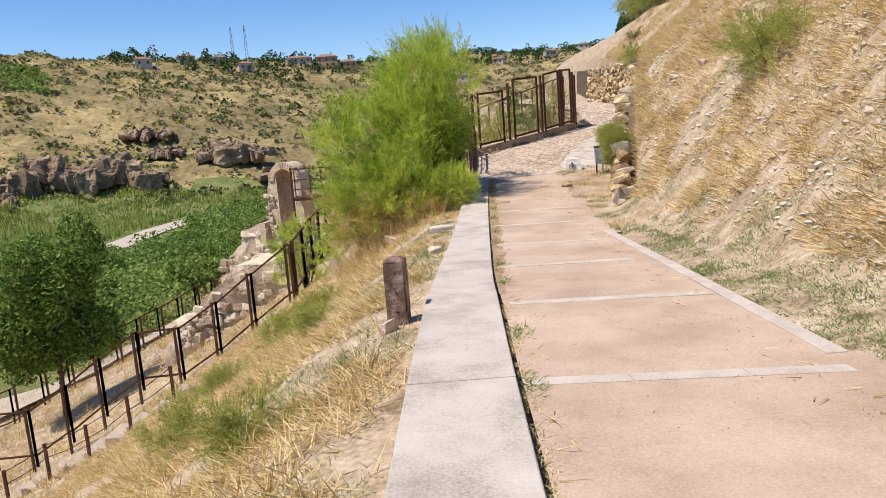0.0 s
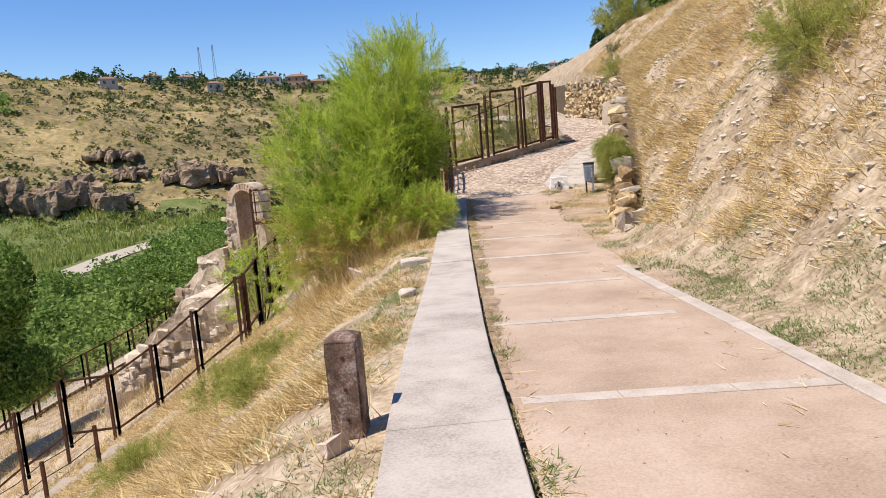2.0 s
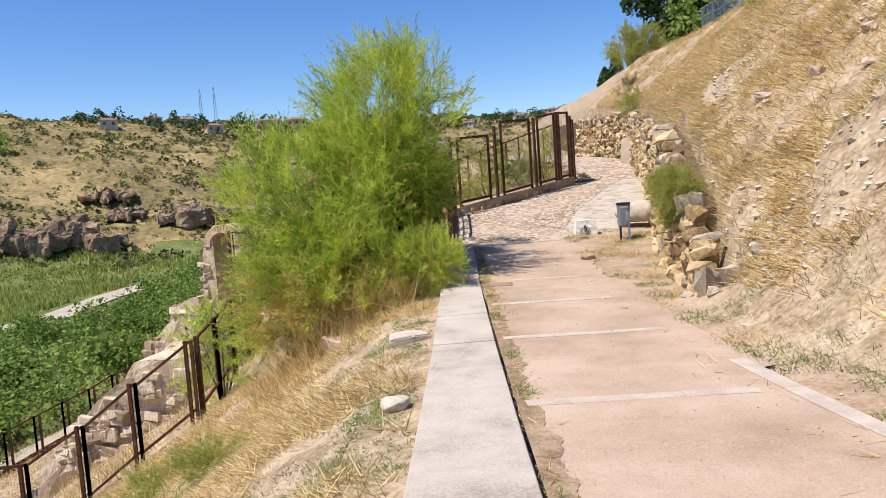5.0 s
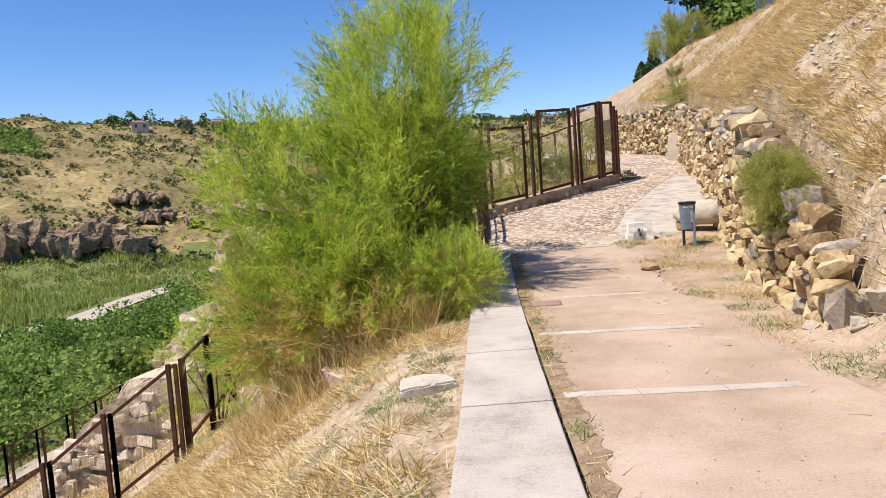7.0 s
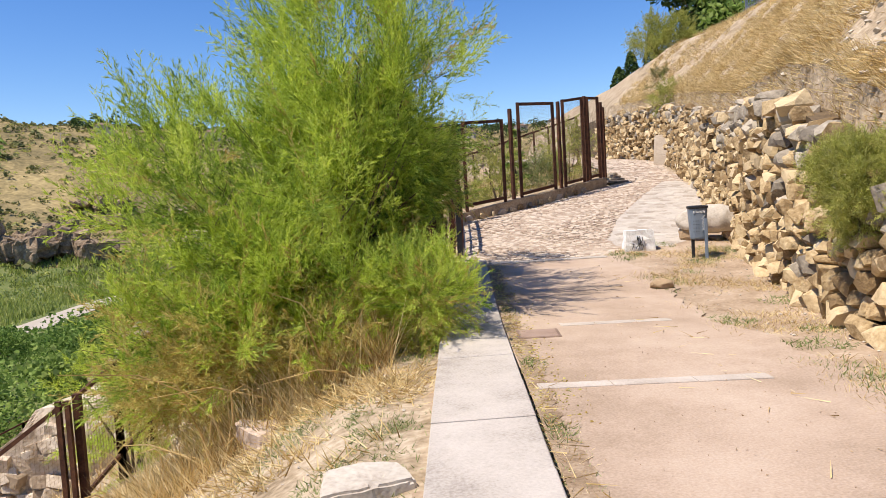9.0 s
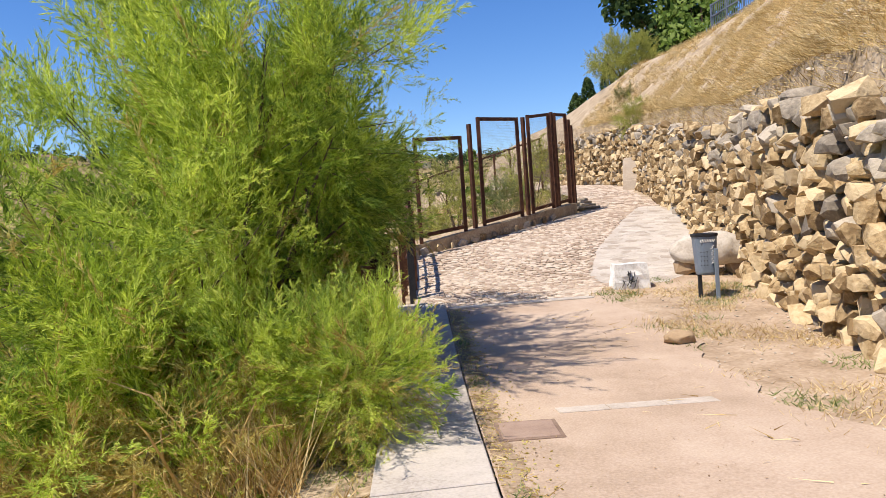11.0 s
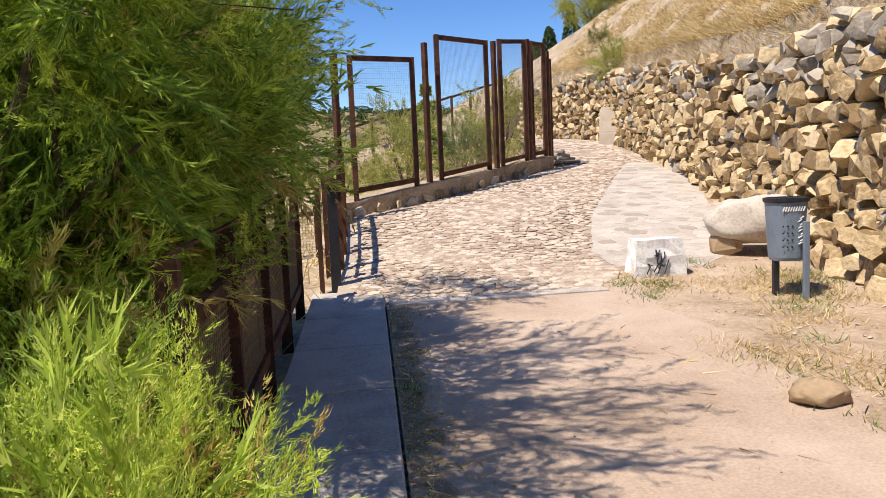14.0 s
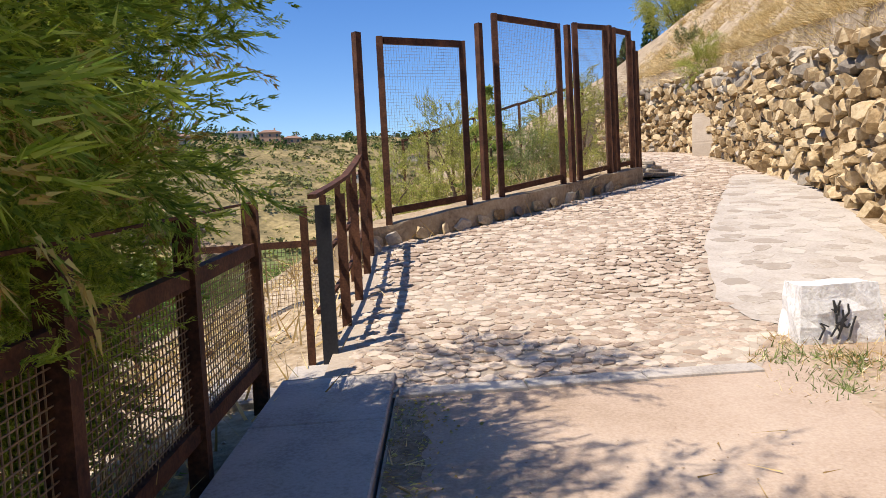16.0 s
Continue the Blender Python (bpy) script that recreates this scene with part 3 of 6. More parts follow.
for x, y, s in ((6.42, 16.6, 0.42), (6.0, 17.3, 0.36), (7.0, 16.2, 0.34), (6.6, 15.6, 0.3), (7.4, 14.2, 0.4), (7.9, 13.4, 0.36), (5.2, 13.2, 0.22), (4.6, 9.8, 0.2), (5.1, 8.2, 0.22), (5.7, 16.2, 0.26), (6.9, 17.1, 0.3)):
    boulder("outcrop_rock", (x, y, gz(x, y)), (s, s * 0.8, s * 0.6), "pale rock breaking out of the dry hillside", M_PINKROCK, group="rocks on the bank", rz=rng.uniform(0, 180), pts=15, rough=0.35, lift=0.08)

bench = thing("stone_bench", (6.45, 24.7, gz(6.45, 24.7)), "long rounded pale boulder propped as a bench by the wall", "stone bench", rz=-22)
bm = rock_bm(np.random.default_rng(8), 1.35, 0.66, 0.58, 48, 0.07, 3)
bmesh.ops.smooth_vert(bm, verts=bm.verts[:], factor=0.5, use_axis_x=True, use_axis_y=True, use_axis_z=True)
for v in bm.verts:
    v.co.z += 0.40
part("seat", bm, M_PALEROCK, bench, smooth=True)
for x in (-0.4, 0.4):
    bm = rock_bm(rng, 0.42, 0.45, 0.34, 14, 0.2)
    for v in bm.verts:
        v.co += Vector((x, 0.02, 0.12))
    part("support_stone", bm, M_TANROCK, bench)

# ---- white painted block ----
block = thing("painted_block", (4.86, 24.22, float(path_z(24.2)) - 0.02), "white painted stone block scrawled with black marks", "stone block", rz=-4)
bm = box(-0.29, 0.29, -0.13, 0.16, -0.05, 0.40, 0.0)
for v in bm.verts:
    if v.co.z > 0.2:
        v.co.x *= 0.86
        v.co.y *= 0.9
bmesh.ops.subdivide_edges(bm, edges=bm.edges[:], cuts=4, use_grid_fill=True)
for v in bm.verts:
    v.co += Vector((noise.noise(v.co * 7), noise.noise(v.co * 7 + Vector((5, 0, 0))), noise.noise(v.co * 7 + Vector((0, 5, 0))))) * 0.025
part("body", bm, M_WHITE, block)
M_INK = material("black paint", [(0.02, 0.02, 0.022), (0.05, 0.05, 0.05)], 8, 0.7, 0, 60)
bm = bmesh.new()
for k in range(9):
    x, z = rng.uniform(-0.2, 0.18), rng.uniform(0.12, 0.3)
    for _ in range(3):
        nx, nz = min(0.2, max(-0.2, x + rng.uniform(-0.06, 0.06))), min(0.3, max(0.03, z + rng.uniform(-0.09, 0.09)))
        bar((x, -0.150 + 0.05 * z, z), (nx, -0.150 + 0.05 * nz, nz), 0.009, 0.009, bm)
        x, z = nx, nz
tagged(part("scrawl", bm, M_INK, block, "black painted scrawl"), kind="stuff")

# ---- litter bin ----
BX, BY = 5.47, 23.0
litter_bin = thing("litter_bin", (BX, BY, gz(BX, BY) + 0.05), "blue-grey metal litter bin on two dark legs with white scrawl", "litter bin", rz=-12)


def round_rect(w, d, z, n=28, power=3.2):
    out = []
    for k in range(n):
        a = math.tau * k / n
        c, s_ = math.cos(a), math.sin(a)
        r = (abs(c) ** power + abs(s_) ** power) ** (-1 / power)
        out.append((w / 2 * r * c, d / 2 * r * s_, z))
    return out


def loft(rings, cap=True, bm=None):
    bm = bm or bmesh.new()
    rr = [[bm.verts.new(p) for p in r] for r in rings]
    for a, b in zip(rr, rr[1:]):
        for i in range(len(a)):
            j = (i + 1) % len(a)
            bm.faces.new((a[i], a[j], b[j], b[i]))
    if cap:
        bm.faces.new(rr[0][::-1])
        bm.faces.new(rr[-1])
    return bm


part("body", loft([round_rect(0.235, 0.27, 0.27), round_rect(0.25, 0.30, 0.30), round_rect(0.31, 0.34, 0.80), round_rect(0.255, 0.29, 0.80), round_rect(0.235, 0.27, 0.40)]), M_BIN, litter_bin)
part("rim", loft([round_rect(0.32, 0.35, 0.785), round_rect(0.335, 0.375, 0.795), round_rect(0.335, 0.375, 0.825), round_rect(0.27, 0.31, 0.832), round_rect(0.26, 0.30, 0.79)]), M_DARK, litter_bin, "dark folded rim")
part("leg", box(-0.11, -0.06, -0.02, 0.03, -0.1, 0.29, 0.004), M_DARK, litter_bin)
part("leg", box(0.07, 0.12, -0.20, -0.165, -0.1, 0.62, 0.004), M_BIN, litter_bin, "flat grey leg strapped to the side")
bm = bmesh.new()
for k in range(9):
    x, z = -0.10 + 0.022 * k, 0.73
    bar((x, -0.168, z - 0.02), (x + 0.015, -0.168, z + 0.02), 0.008, 0.008, bm)
    x, z = 0.03 + 0.03 * rng.random(), 0.42 + 0.028 * k
    bar((x, -0.160, z), (x + 0.035, -0.160, z + 0.02), 0.008, 0.008, bm)
tagged(part("scrawl", bm, M_WHITE, litter_bin, "white marker scrawl"), kind="stuff")
for i in range(3):
    for j in range(4):
        part("hole", loft([[(-0.095 + 0.04 * i + 0.008 * math.cos(a), -0.1585 - 0.008 * (j / 4) , 0.40 + 0.06 * j + 0.008 * math.sin(a)) for a in np.arange(8) * math.tau / 8], [(-0.095 + 0.04 * i + 0.008 * math.cos(a), -0.162 - 0.008 * (j / 4), 0.40 + 0.06 * j + 0.008 * math.sin(a)) for a in np.arange(8) * math.tau / 8]]), M_DARK, litter_bin)

# ---- timber bollard ----
bollard = thing("timber_bollard", (-0.42, 7.05, gz(-0.42, 7.05)), "weathered square timber bollard with peeling dark paint", "bollard", rz=-8)
bm = loft([[(s1 * w, s2 * w, z) for s1, s2 in ((-1, -1), (1, -1), (1, 1), (-1, 1))] for w, z in ((0.105, -0.2), (0.105, 0.46), (0.107, 0.57), (0.102, 0.65))])
bmesh.ops.bevel(bm, geom=[e for e in bm.edges], offset=0.012, segments=2, affect="EDGES")
part("shaft", bm, M_WOOD, bollard)
bm = loft([[(s1 * w, s2 * w, z) for s1, s2 in ((-1, -1), (1, -1), (1, 1), (-1, 1))] for w, z in ((0.103, 0.635), (0.103, 0.66), (0.045, 0.69))])
bmesh.ops.bevel(bm, geom=[e for e in bm.edges], offset=0.008, segments=1, affect="EDGES")
part("cap", bm, M_WOOD, bollard)
for z in (0.14, 0.34, 0.55):
    part("bolt", loft([[(0.014 * math.cos(a) + 0.01, -0.104, z + 0.014 * math.sin(a)) for a in np.arange(8) * math.tau / 8], [(0.010 * math.cos(a) + 0.01, -0.113, z + 0.010 * math.sin(a)) for a in np.arange(8) * math.tau / 8]]), M_RUST, bollard)

# ---- rusted steel fences ----
def mesh_panel(a, b, z0a, z0b, z1a, z1b, step, wire=0.004):
    """Woven wire between two upright lines in plan a, b."""
    bm = bmesh.new()
    a, b = Vector(a), Vector(b)
    n = max(2, int((b - a).length / step))
    for i in range(1, n):
        t = i / n
        p = a.lerp(b, t)
        bar((p.x, p.y, z0a + (z0b - z0a) * t), (p.x, p.y, z1a + (z1b - z1a) * t), wire, wire, bm)
    m = max(2, int((z1a - z0a) / step))
    for j in range(1, m):
        t = j / m
        bar((a.x, a.y, z0a + (z1a - z0a) * t), (b.x, b.y, z0b + (z1b - z0b) * t), wire, wire, bm)
    return bm


def fence_section(name, a, b, za, zb, ha, hb, label, category, group, post=0.07, foot=0.10, step=0.04, wire=0.004, top=True, bottom=True, head=0.0, rail=0.06, grid=True, ends=(True, True)):
    """One bay of a fence: posts at a and b from ground za, zb to tops ha, hb, rails and woven wire."""
    o = thing(name, (a[0], a[1], za), label, category, group)
    org = Vector((a[0], a[1], za))

    def loc(x, y, z):
        return (x - org.x, y - org.y, z - org.z)
    d = (Vector((b[0], b[1])) - Vector((a[0], a[1]))).normalized()
    if ends[0]:
        part("post", bar(loc(a[0], a[1], za - 0.15), loc(a[0], a[1], ha + head), post), M_RUST, o)
    if ends[1]:
        part("post", bar(loc(b[0], b[1], zb - 0.15), loc(b[0], b[1], hb + head), post), M_RUST, o)
    p, q = (a[0] + d.x * post * 0.55, a[1] + d.y * post * 0.55), (b[0] - d.x * post * 0.55, b[1] - d.y * post * 0.55)
    if top:
        part("top_rail", bar(loc(*p, ha - rail / 2), loc(*q, hb - rail / 2), rail * 0.7, rail), M_RUST, o)
    if bottom:
        part("bottom_rail", bar(loc(*p, za + foot), loc(*q, zb + foot), rail * 0.7, rail), M_RUST, o)
    if grid:
        l0, l1 = loc(*p, 0), loc(*q, 0)
        part("wire_mesh", mesh_panel(l0[:2], l1[:2], za + foot + 0.02 - org.z, zb + foot + 0.02 - org.z, ha - rail - org.z, hb - rail - org.z, step, wire), M_WIRE, o)
    return o


# barrier beside the ledge
ys = [24.0, 22.95, 21.9, 20.85, 19.85]
for b, a in zip(ys, ys[1:]):
    xa, xb = float(left_x(np.array(a))) - 0.10, float(left_x(np.array(b))) - 0.10
    za, zb = float(path_z(a)) + 0.02, float(path_z(b)) + 0.02
    o = fence_section("mesh_barrier", (xa, a), (xb, b), za, zb, za + 0.86, zb + 0.86, "rusted steel barrier bay with woven wire beside the ledge", "barrier", "barrier bays along the ledge", 0.085, 0.16, 0.034, 0.0045, head=0.22, rail=0.075, ends=(True, b > 23.5))
    part("handrail", bar((0, 0, 1.09), (xb - xa, b - a, zb - za + 1.09), 0.02, 0.012), M_RUST, o)

# railing up to the screens
rail_pts = [(1.55, 24.62), (1.64, 25.25), (1.72, 26.0), (1.79, 26.8), (1.83, 27.45)]
railing = thing("ramp_railing", (1.55, 24.62, float(path_z(24.62))), "dark rusted railing with square posts beside the cobbles", "railing")
o0 = Vector((1.55, 24.62, float(path_z(24.62))))
for i, (x, y) in enumerate(rail_pts):
    z = float(path_z(y))
    part("post", bar(Vector((x, y, z - 0.3)) - o0, Vector((x, y, z + 1.0)) - o0, 0.10 if i == 0 else 0.07, 0.07), M_DARK if i == 0 else M_RUST, railing)
    part("post", bar(Vector((x - 0.14, y + 0.12, z - 0.3)) - o0, Vector((x - 0.14, y + 0.12, z + 1.0)) - o0, 0.05), M_RUST, railing)
for (xa, ya), (xb, yb) in zip(rail_pts, rail_pts[1:]):
    for hgt, w in ((1.06, 0.06), (0.62, 0.03), (0.28, 0.03)):
        part("rail", bar(Vector((xa - 0.07, ya + 0.05, float(path_z(ya)) + hgt)) - o0, Vector((xb - 0.07, yb + 0.05, float(path_z(yb)) + hgt)) - o0, w, 0.03), M_RUST, railing)
fence_section("mesh_barrier", (0.1, 26.4), (1.42, 26.4), -0.3, -0.25, 0.70, 0.72, "rusted steel wire barrier across the lower steps", "barrier", "", 0.06, 0.02, 0.035, 0.004)

# low wall under the screens, and the screens
screen_wall = thing("wall_screen", (0, 0, 0), "low stained concrete and stone wall under the screens", "wall", kind="structure")
WL = [(1.72, 27.35), (1.86, 27.72), (3.03, 28.5), (4.12, 29.42), (5.3, 30.6), (6.65, 32.1)]
sides = []
for i, (x, y) in enumerate(WL):
    p0, p1 = WL[max(0, i - 1)], WL[min(len(WL) - 1, i + 1)]
    d = Vector((p1[0] - p0[0], p1[1] - p0[1])).normalized()
    nrm = Vector((-d.y, d.x))
    z = float(path_z(y))
    sides.append([(x, y, z - 0.15), (x, y, z + 0.22 + 0.05 * (i > 1)), (x + nrm.x * 0.34, y + nrm.y * 0.34, z + 0.26 + 0.05 * (i > 1)), (x + nrm.x * 0.36, y + nrm.y * 0.36, z - 0.6)])
bm = loft([sides[0], *sides[1:]])
bmesh.ops.subdivide_edges(bm, edges=bm.edges[:], cuts=5, use_grid_fill=True)
for v in bm.verts:
    v.co += Vector((noise.noise(v.co * 3), noise.noise(v.co * 3 + Vector((9, 0, 0))), 0.7 * noise.noise(v.co * 3 + Vector((0, 9, 0))))) * 0.035
part("wall_body", bm, material("stained ochre concrete", [(0.20, 0.14, 0.085), (0.36, 0.27, 0.17), (0.47, 0.38, 0.26)], 2.2, 0.95, 0.8, 22), screen_wall)
for k in range(16):
    t = 0.4 + 0.25 * k + 0.1 * rng.random()
    i = min(int(t), 4)
    u = t - i
    if i >= 5:
        break
    x, y = WL[i][0] + (WL[i + 1][0] - WL[i][0]) * u, WL[i][1] + (WL[i + 1][1] - WL[i][1]) * u
    o = new("stone", OCHRE[k % 14] if k % 3 else GREY[k % 8])
    o.parent = screen_wall
    o.matrix_basis = pose(x + 0.03, y - 0.01, float(path_z(y)) + 0.06, 10 * rng.normal(), 8 * rng.normal(), 45 + 10 * rng.normal()) @ Matrix.Diagonal((0.24 + 0.12 * rng.random(), 0.05, 0.14 + 0.06 * rng.random(), 1))

SC = "tall rusted steel screen with fine wire mesh"
for (xa, ya), (xb, yb), zt, zt2 in (((2.05, 27.93), (3.07, 28.62), 2.90, 2.98), ((3.56, 29.05), (4.66, 30.06), 3.42, 3.52), ((5.02, 30.42), (5.78, 31.3), 3.62, 3.78), ((6.02, 31.6), (6.45, 32.05), 3.82, 3.86)):
    za, zb = float(path_z(ya)) + 0.22, float(path_z(yb)) + 0.22
    fence_section("mesh_screen", (xa, ya), (xb, yb), za, zb, zt, zt2, SC, "screen", "screens along the ramp", 0.075, 0.14, 0.036, 0.0018, rail=0.075)
for x, y, zt in ((1.80, 27.55, 2.86), (3.32, 28.85, 3.25), (4.86, 30.26, 3.55), (5.90, 31.45, 3.82), (6.58, 32.2, 3.72), (6.72, 32.45, 3.6)):
    z = float(path_z(y)) + 0.2
    o = bm_object("steel_post", bar((0, 0, -0.25), (0, 0, zt - z), 0.075), M_RUST)
    o.matrix_basis = pose(x, y, z, 0, 0, 40)
    tagged(o, "free-standing rusted square steel post between screens", "post", "posts between the screens")
for k in range(4):
    bm = box(-0.45 + 0.03 * k, 0.45 - 0.05 * k, -0.22, 0.22, 0, 0.08, 0.02)
    o = tagged(bm_object("curved_step", bm, M_GREYSTONE), "worn grey stone step stacked at the wall end", "step", "steps at the wall end")
    o.matrix_basis = pose(7.05, 32.75 + 0.12 * k, float(path_z(32.75)) + 0.01 + 0.078 * k, 0, 0, 30 + 12 * k)

# fence behind the screens
for k in range(8):
    t0, t1 = k / 8, (k + 1) / 8
    a, b = (2.6 + 4.6 * t0, 36 + 1.4 * t0), (2.6 + 4.6 * t1, 36 + 1.4 * t1)
    ta, tb = 2.55 + 1.35 * t0, 2.55 + 1.35 * t1
    fence_section("rear_fence", a, b, min(gz(*a), ta - 1.3), min(gz(*b), tb - 1.3), ta, tb, "rusted steel fence bay with wire mesh in dry grass", "fence", "fence behind the screens", 0.06, 0.1, 0.07, 0.004, ends=(True, k == 7))

# fence down the slope
FX = [-4.47, -5.72, -6.90, -8.15, -9.46, -10.72, -11.89, -13.16, -14.4, -15.6]
FT = [-1.46, -2.28, -3.10, -3.81, -3.85, -4.61, -5.38, -6.12, -6.15, -6.9]
for i in range(len(FX) - 1):
    a, b = (FX[i], 21.6), (FX[i + 1], 21.6)
    o = fence_section("slope_fence", a, b, FT[i] - 1.75, FT[i + 1] - 1.75, FT[i], FT[i + 1], "rusted steel fence bay with wire mesh stepping down the slope", "fence", "fence down the slope", 0.065, 0.25, 0.06, 0.0025, ends=(True, True))
    part("second_post", bar((-0.13, 0, -0.6), (-0.13, 0, 1.75), 0.07), M_RUST, o)
FB = [(-4.40, 21.75, -1.40), (-4.3, 22.9, -1.22), (-4.2, 24.1, -1.0), (-4.1, 25.3, -0.85), (-4.0, 26.5, -0.7)]
for p, q in zip(FB, FB[1:]):
    fence_section("slope_fence", p[:2], q[:2], p[2] - 1.75, q[2] - 1.75, p[2], q[2], "rusted steel fence bay with wire mesh running towards the ruin", "fence", "fence towards the ruin", 0.10, 0.25, 0.08, 0.004)

# concrete stair and cable rail below the slope
stair = thing("concrete_stair", (-6.6, 18.9, gz(-6.6, 18.9)), "pale concrete steps running down the grassy slope", "stair")
sz = gz(-6.6, 18.9)
for k in range(9):
    x = -0.2 - 0.62 * k
    zt = gz(-6.6 + x - 0.3, 18.9) - sz + 0.22
    part("step", box(x - 0.64, x, -0.55, 0.45, zt - 0.9, zt - 0.08, 0.02), M_MORTAR, stair)
cable = thing("cable_railing", (-7.2, 18.15, gz(-7.2, 18.15)), "low dark steel posts with slack cables beside the steps", "railing")
oc = Vector((-7.2, 18.15, gz(-7.2, 18.15)))
pts = [Vector((x, 18.15, gz(x, 18.15) + 0.2)) for x in (-7.2, -8.45, -9.65, -10.8, -12.0)]
for p in pts:
    part("post", bar(p - oc - Vector((0, 0, 0.4)), p - oc + Vector((0, 0, 0.85)), 0.07), M_RUST, cable)
for p, q in zip(pts, pts[1:]):
    for hh in (0.8, 0.45):
        part("cable", tube([p - oc + Vector((0, 0, hh)), (p + q) / 2 - oc + Vector((0, 0, hh - 0.05)), q - oc + Vector((0, 0, hh))], [0.012] * 3, 5), M_DARK, cable)

# far fence and gravel track on the lower terrace
FF = [(-26, 33), (-23.5, 34.5), (-21, 36), (-18.8, 37.3), (-16.8, 38.6), (-15, 40.2), (-13.6, 42.2), (-12.6, 44.6), (-12, 47)]
for p, q in zip(FF, FF[1:]):
    n = 2
    for k in range(n):
        a = (p[0] + (q[0] - p[0]) * k / n, p[1] + (q[1] - p[1]) * k / n)
        b = (p[0] + (q[0] - p[0]) * (k + 1) / n, p[1] + (q[1] - p[1]) * (k + 1) / n)
        o = fence_section("lower_fence", a, b, gz(*a), gz(*b), gz(*a) + 1.9, gz(*b) + 1.9, "rusted steel fence bay on the lower terrace", "fence", "fence on the lower terrace", 0.07, 0.2, 0.12, 0.003)
        part("second_post", bar((0.2, 0.1, -0.2), (0.2, 0.1, 1.9), 0.08), M_RUST, o)
tv, tf = [], []
for i, (x, y) in enumerate(FF):
    p0, p1 = FF[max(0, i - 1)], FF[min(len(FF) - 1, i + 1)]
    d = Vector((p1[0] - p0[0], p1[1] - p0[1])).normalized()
    for k, off in enumerate((0.8, 1.8, 2.8, 3.8)):
        px, py = x - d.y * off, y + d.x * off
        tv.append((px, py, gz(px, py) + 0.25))
for i in range(len(FF) - 1):
    for k in range(3):
        a = 4 * i + k
        tf.append((a, a + 4, a + 5, a + 1))
tagged(link_mesh("gravel_track", tv, tf, M_MORTAR, True), "pale gravel track on the lower terrace", "track", kind="structure")

# ---- ruin with the arched niche, and its viewing platform ----
def outline_wall(points, y0, y1):
    bm = bmesh.new()
    f = [bm.verts.new((x, y0, z)) for x, z in points]
    b = [bm.verts.new((x, y1, z)) for x, z in points]
    n = len(points)
    bm.faces.new(f[::-1])
    bm.faces.new(b)
    for i in range(n):
        j = (i + 1) % n
        bm.faces.new((f[i], f[j], b[j], b[i]))
    bmesh.ops.triangulate(bm, faces=[q for q in bm.faces if len(q.verts) > 4])
    return bm


ruin = thing("arched_ruin", (-8.0, 40.0, -5.0), "ruined pale masonry with a round-arched brick niche", "ruin", rz=-20)
arc = [(0.15 + 0.62 * math.cos(a), 4.55 + 0.62 * math.sin(a)) for a in np.linspace(math.pi, 0, 9)]
outer = [(0.15 + 0.98 * math.cos(a), 4.55 + 0.98 * math.sin(a)) for a in np.linspace(0, math.pi, 9)]
part("arch_wall", lumpy(outline_wall([(-0.47, -2.5), *arc, (0.77, 0.5), (1.3, 0.5), *outer, (-0.98, 4.2), (-1.1, 2.2), (-1.2, -2.5)], -0.5, 0.6), 0.06, 2.5, 2), M_RUIN, ruin)
M_BRICK = material("orange-brown brick", [(0.36, 0.24, 0.155), (0.54, 0.39, 0.265), (0.65, 0.51, 0.37)], 2.5, 0.95, 0.6, 14)
part("niche_back", lumpy(box(-0.6, 0.9, 0.35, 0.7, -2.4, 5.3), 0.03, 3, 3), M_BRICK, ruin, "orange-brown brick back of the niche")
for a0 in np.linspace(0.08, math.pi - 0.08, 17):
    c, s_ = math.cos(a0), math.sin(a0)
    bm = bar((0.15 + 0.60 * c, -0.53, 4.55 + 0.60 * s_), (0.15 + 0.93 * c, -0.53, 4.55 + 0.93 * s_), 0.11, 0.13)
    part("arch_brick", bm, M_BRICK, ruin)
part("ragged_wall", lumpy(outline_wall([(-1.1, -2.6), (-1.1, 2.2), (-1.5, 2.25), (-2.0, 2.05), (-2.5, 1.9), (-2.8, 1.1), (-3.0, 0.6), (-3.7, 0.4), (-3.9, -0.4), (-4.4, -0.9), (-4.6, -2.6)], -0.9, 0.4), 0.16, 1.4, 3), M_RUIN, ruin)
def stud(parent, count, spot, size):
    """Rubble stones set into a face, each a part; spot gives a place for each."""
    for k in range(count):
        o = new("rubble_stone", RUBBLE[k % len(RUBBLE)])
        o.parent = parent
        q = rng.uniform(*size)
        o.matrix_basis = pose(*spot(), *rng.uniform(-20, 20, 3)) @ Matrix.Diagonal((q * rng.uniform(1, 1.7), q * 0.7, q * rng.uniform(0.6, 1.0), 1))


RUBBLE = stone_library(8, material("ruin rubble", [(0.30, 0.225, 0.15), (0.54, 0.435, 0.32), (0.68, 0.58, 0.45)], 2.0, 1.0, 1.0, 9, vary=0.5), "rubble_stone", block_bm)
stud(ruin, 46, lambda: (rng.uniform(-4.2, -1.1), -0.85, rng.uniform(-2.4, 0.2)), (0.25, 0.5))
stud(ruin, 22, lambda: (rng.uniform(-2.6, -1.0), -0.85, rng.uniform(0.0, 1.9)), (0.22, 0.42))
stud(ruin, 26, lambda: (rng.uniform(-1.1, -0.5), -0.48, rng.uniform(-2.4, 4.2)), (0.16, 0.34))
mound = thing("rubble_ruin", (-7.3, 28.2, -4.4), "broken sloping mass of pale rubble masonry", "ruin")
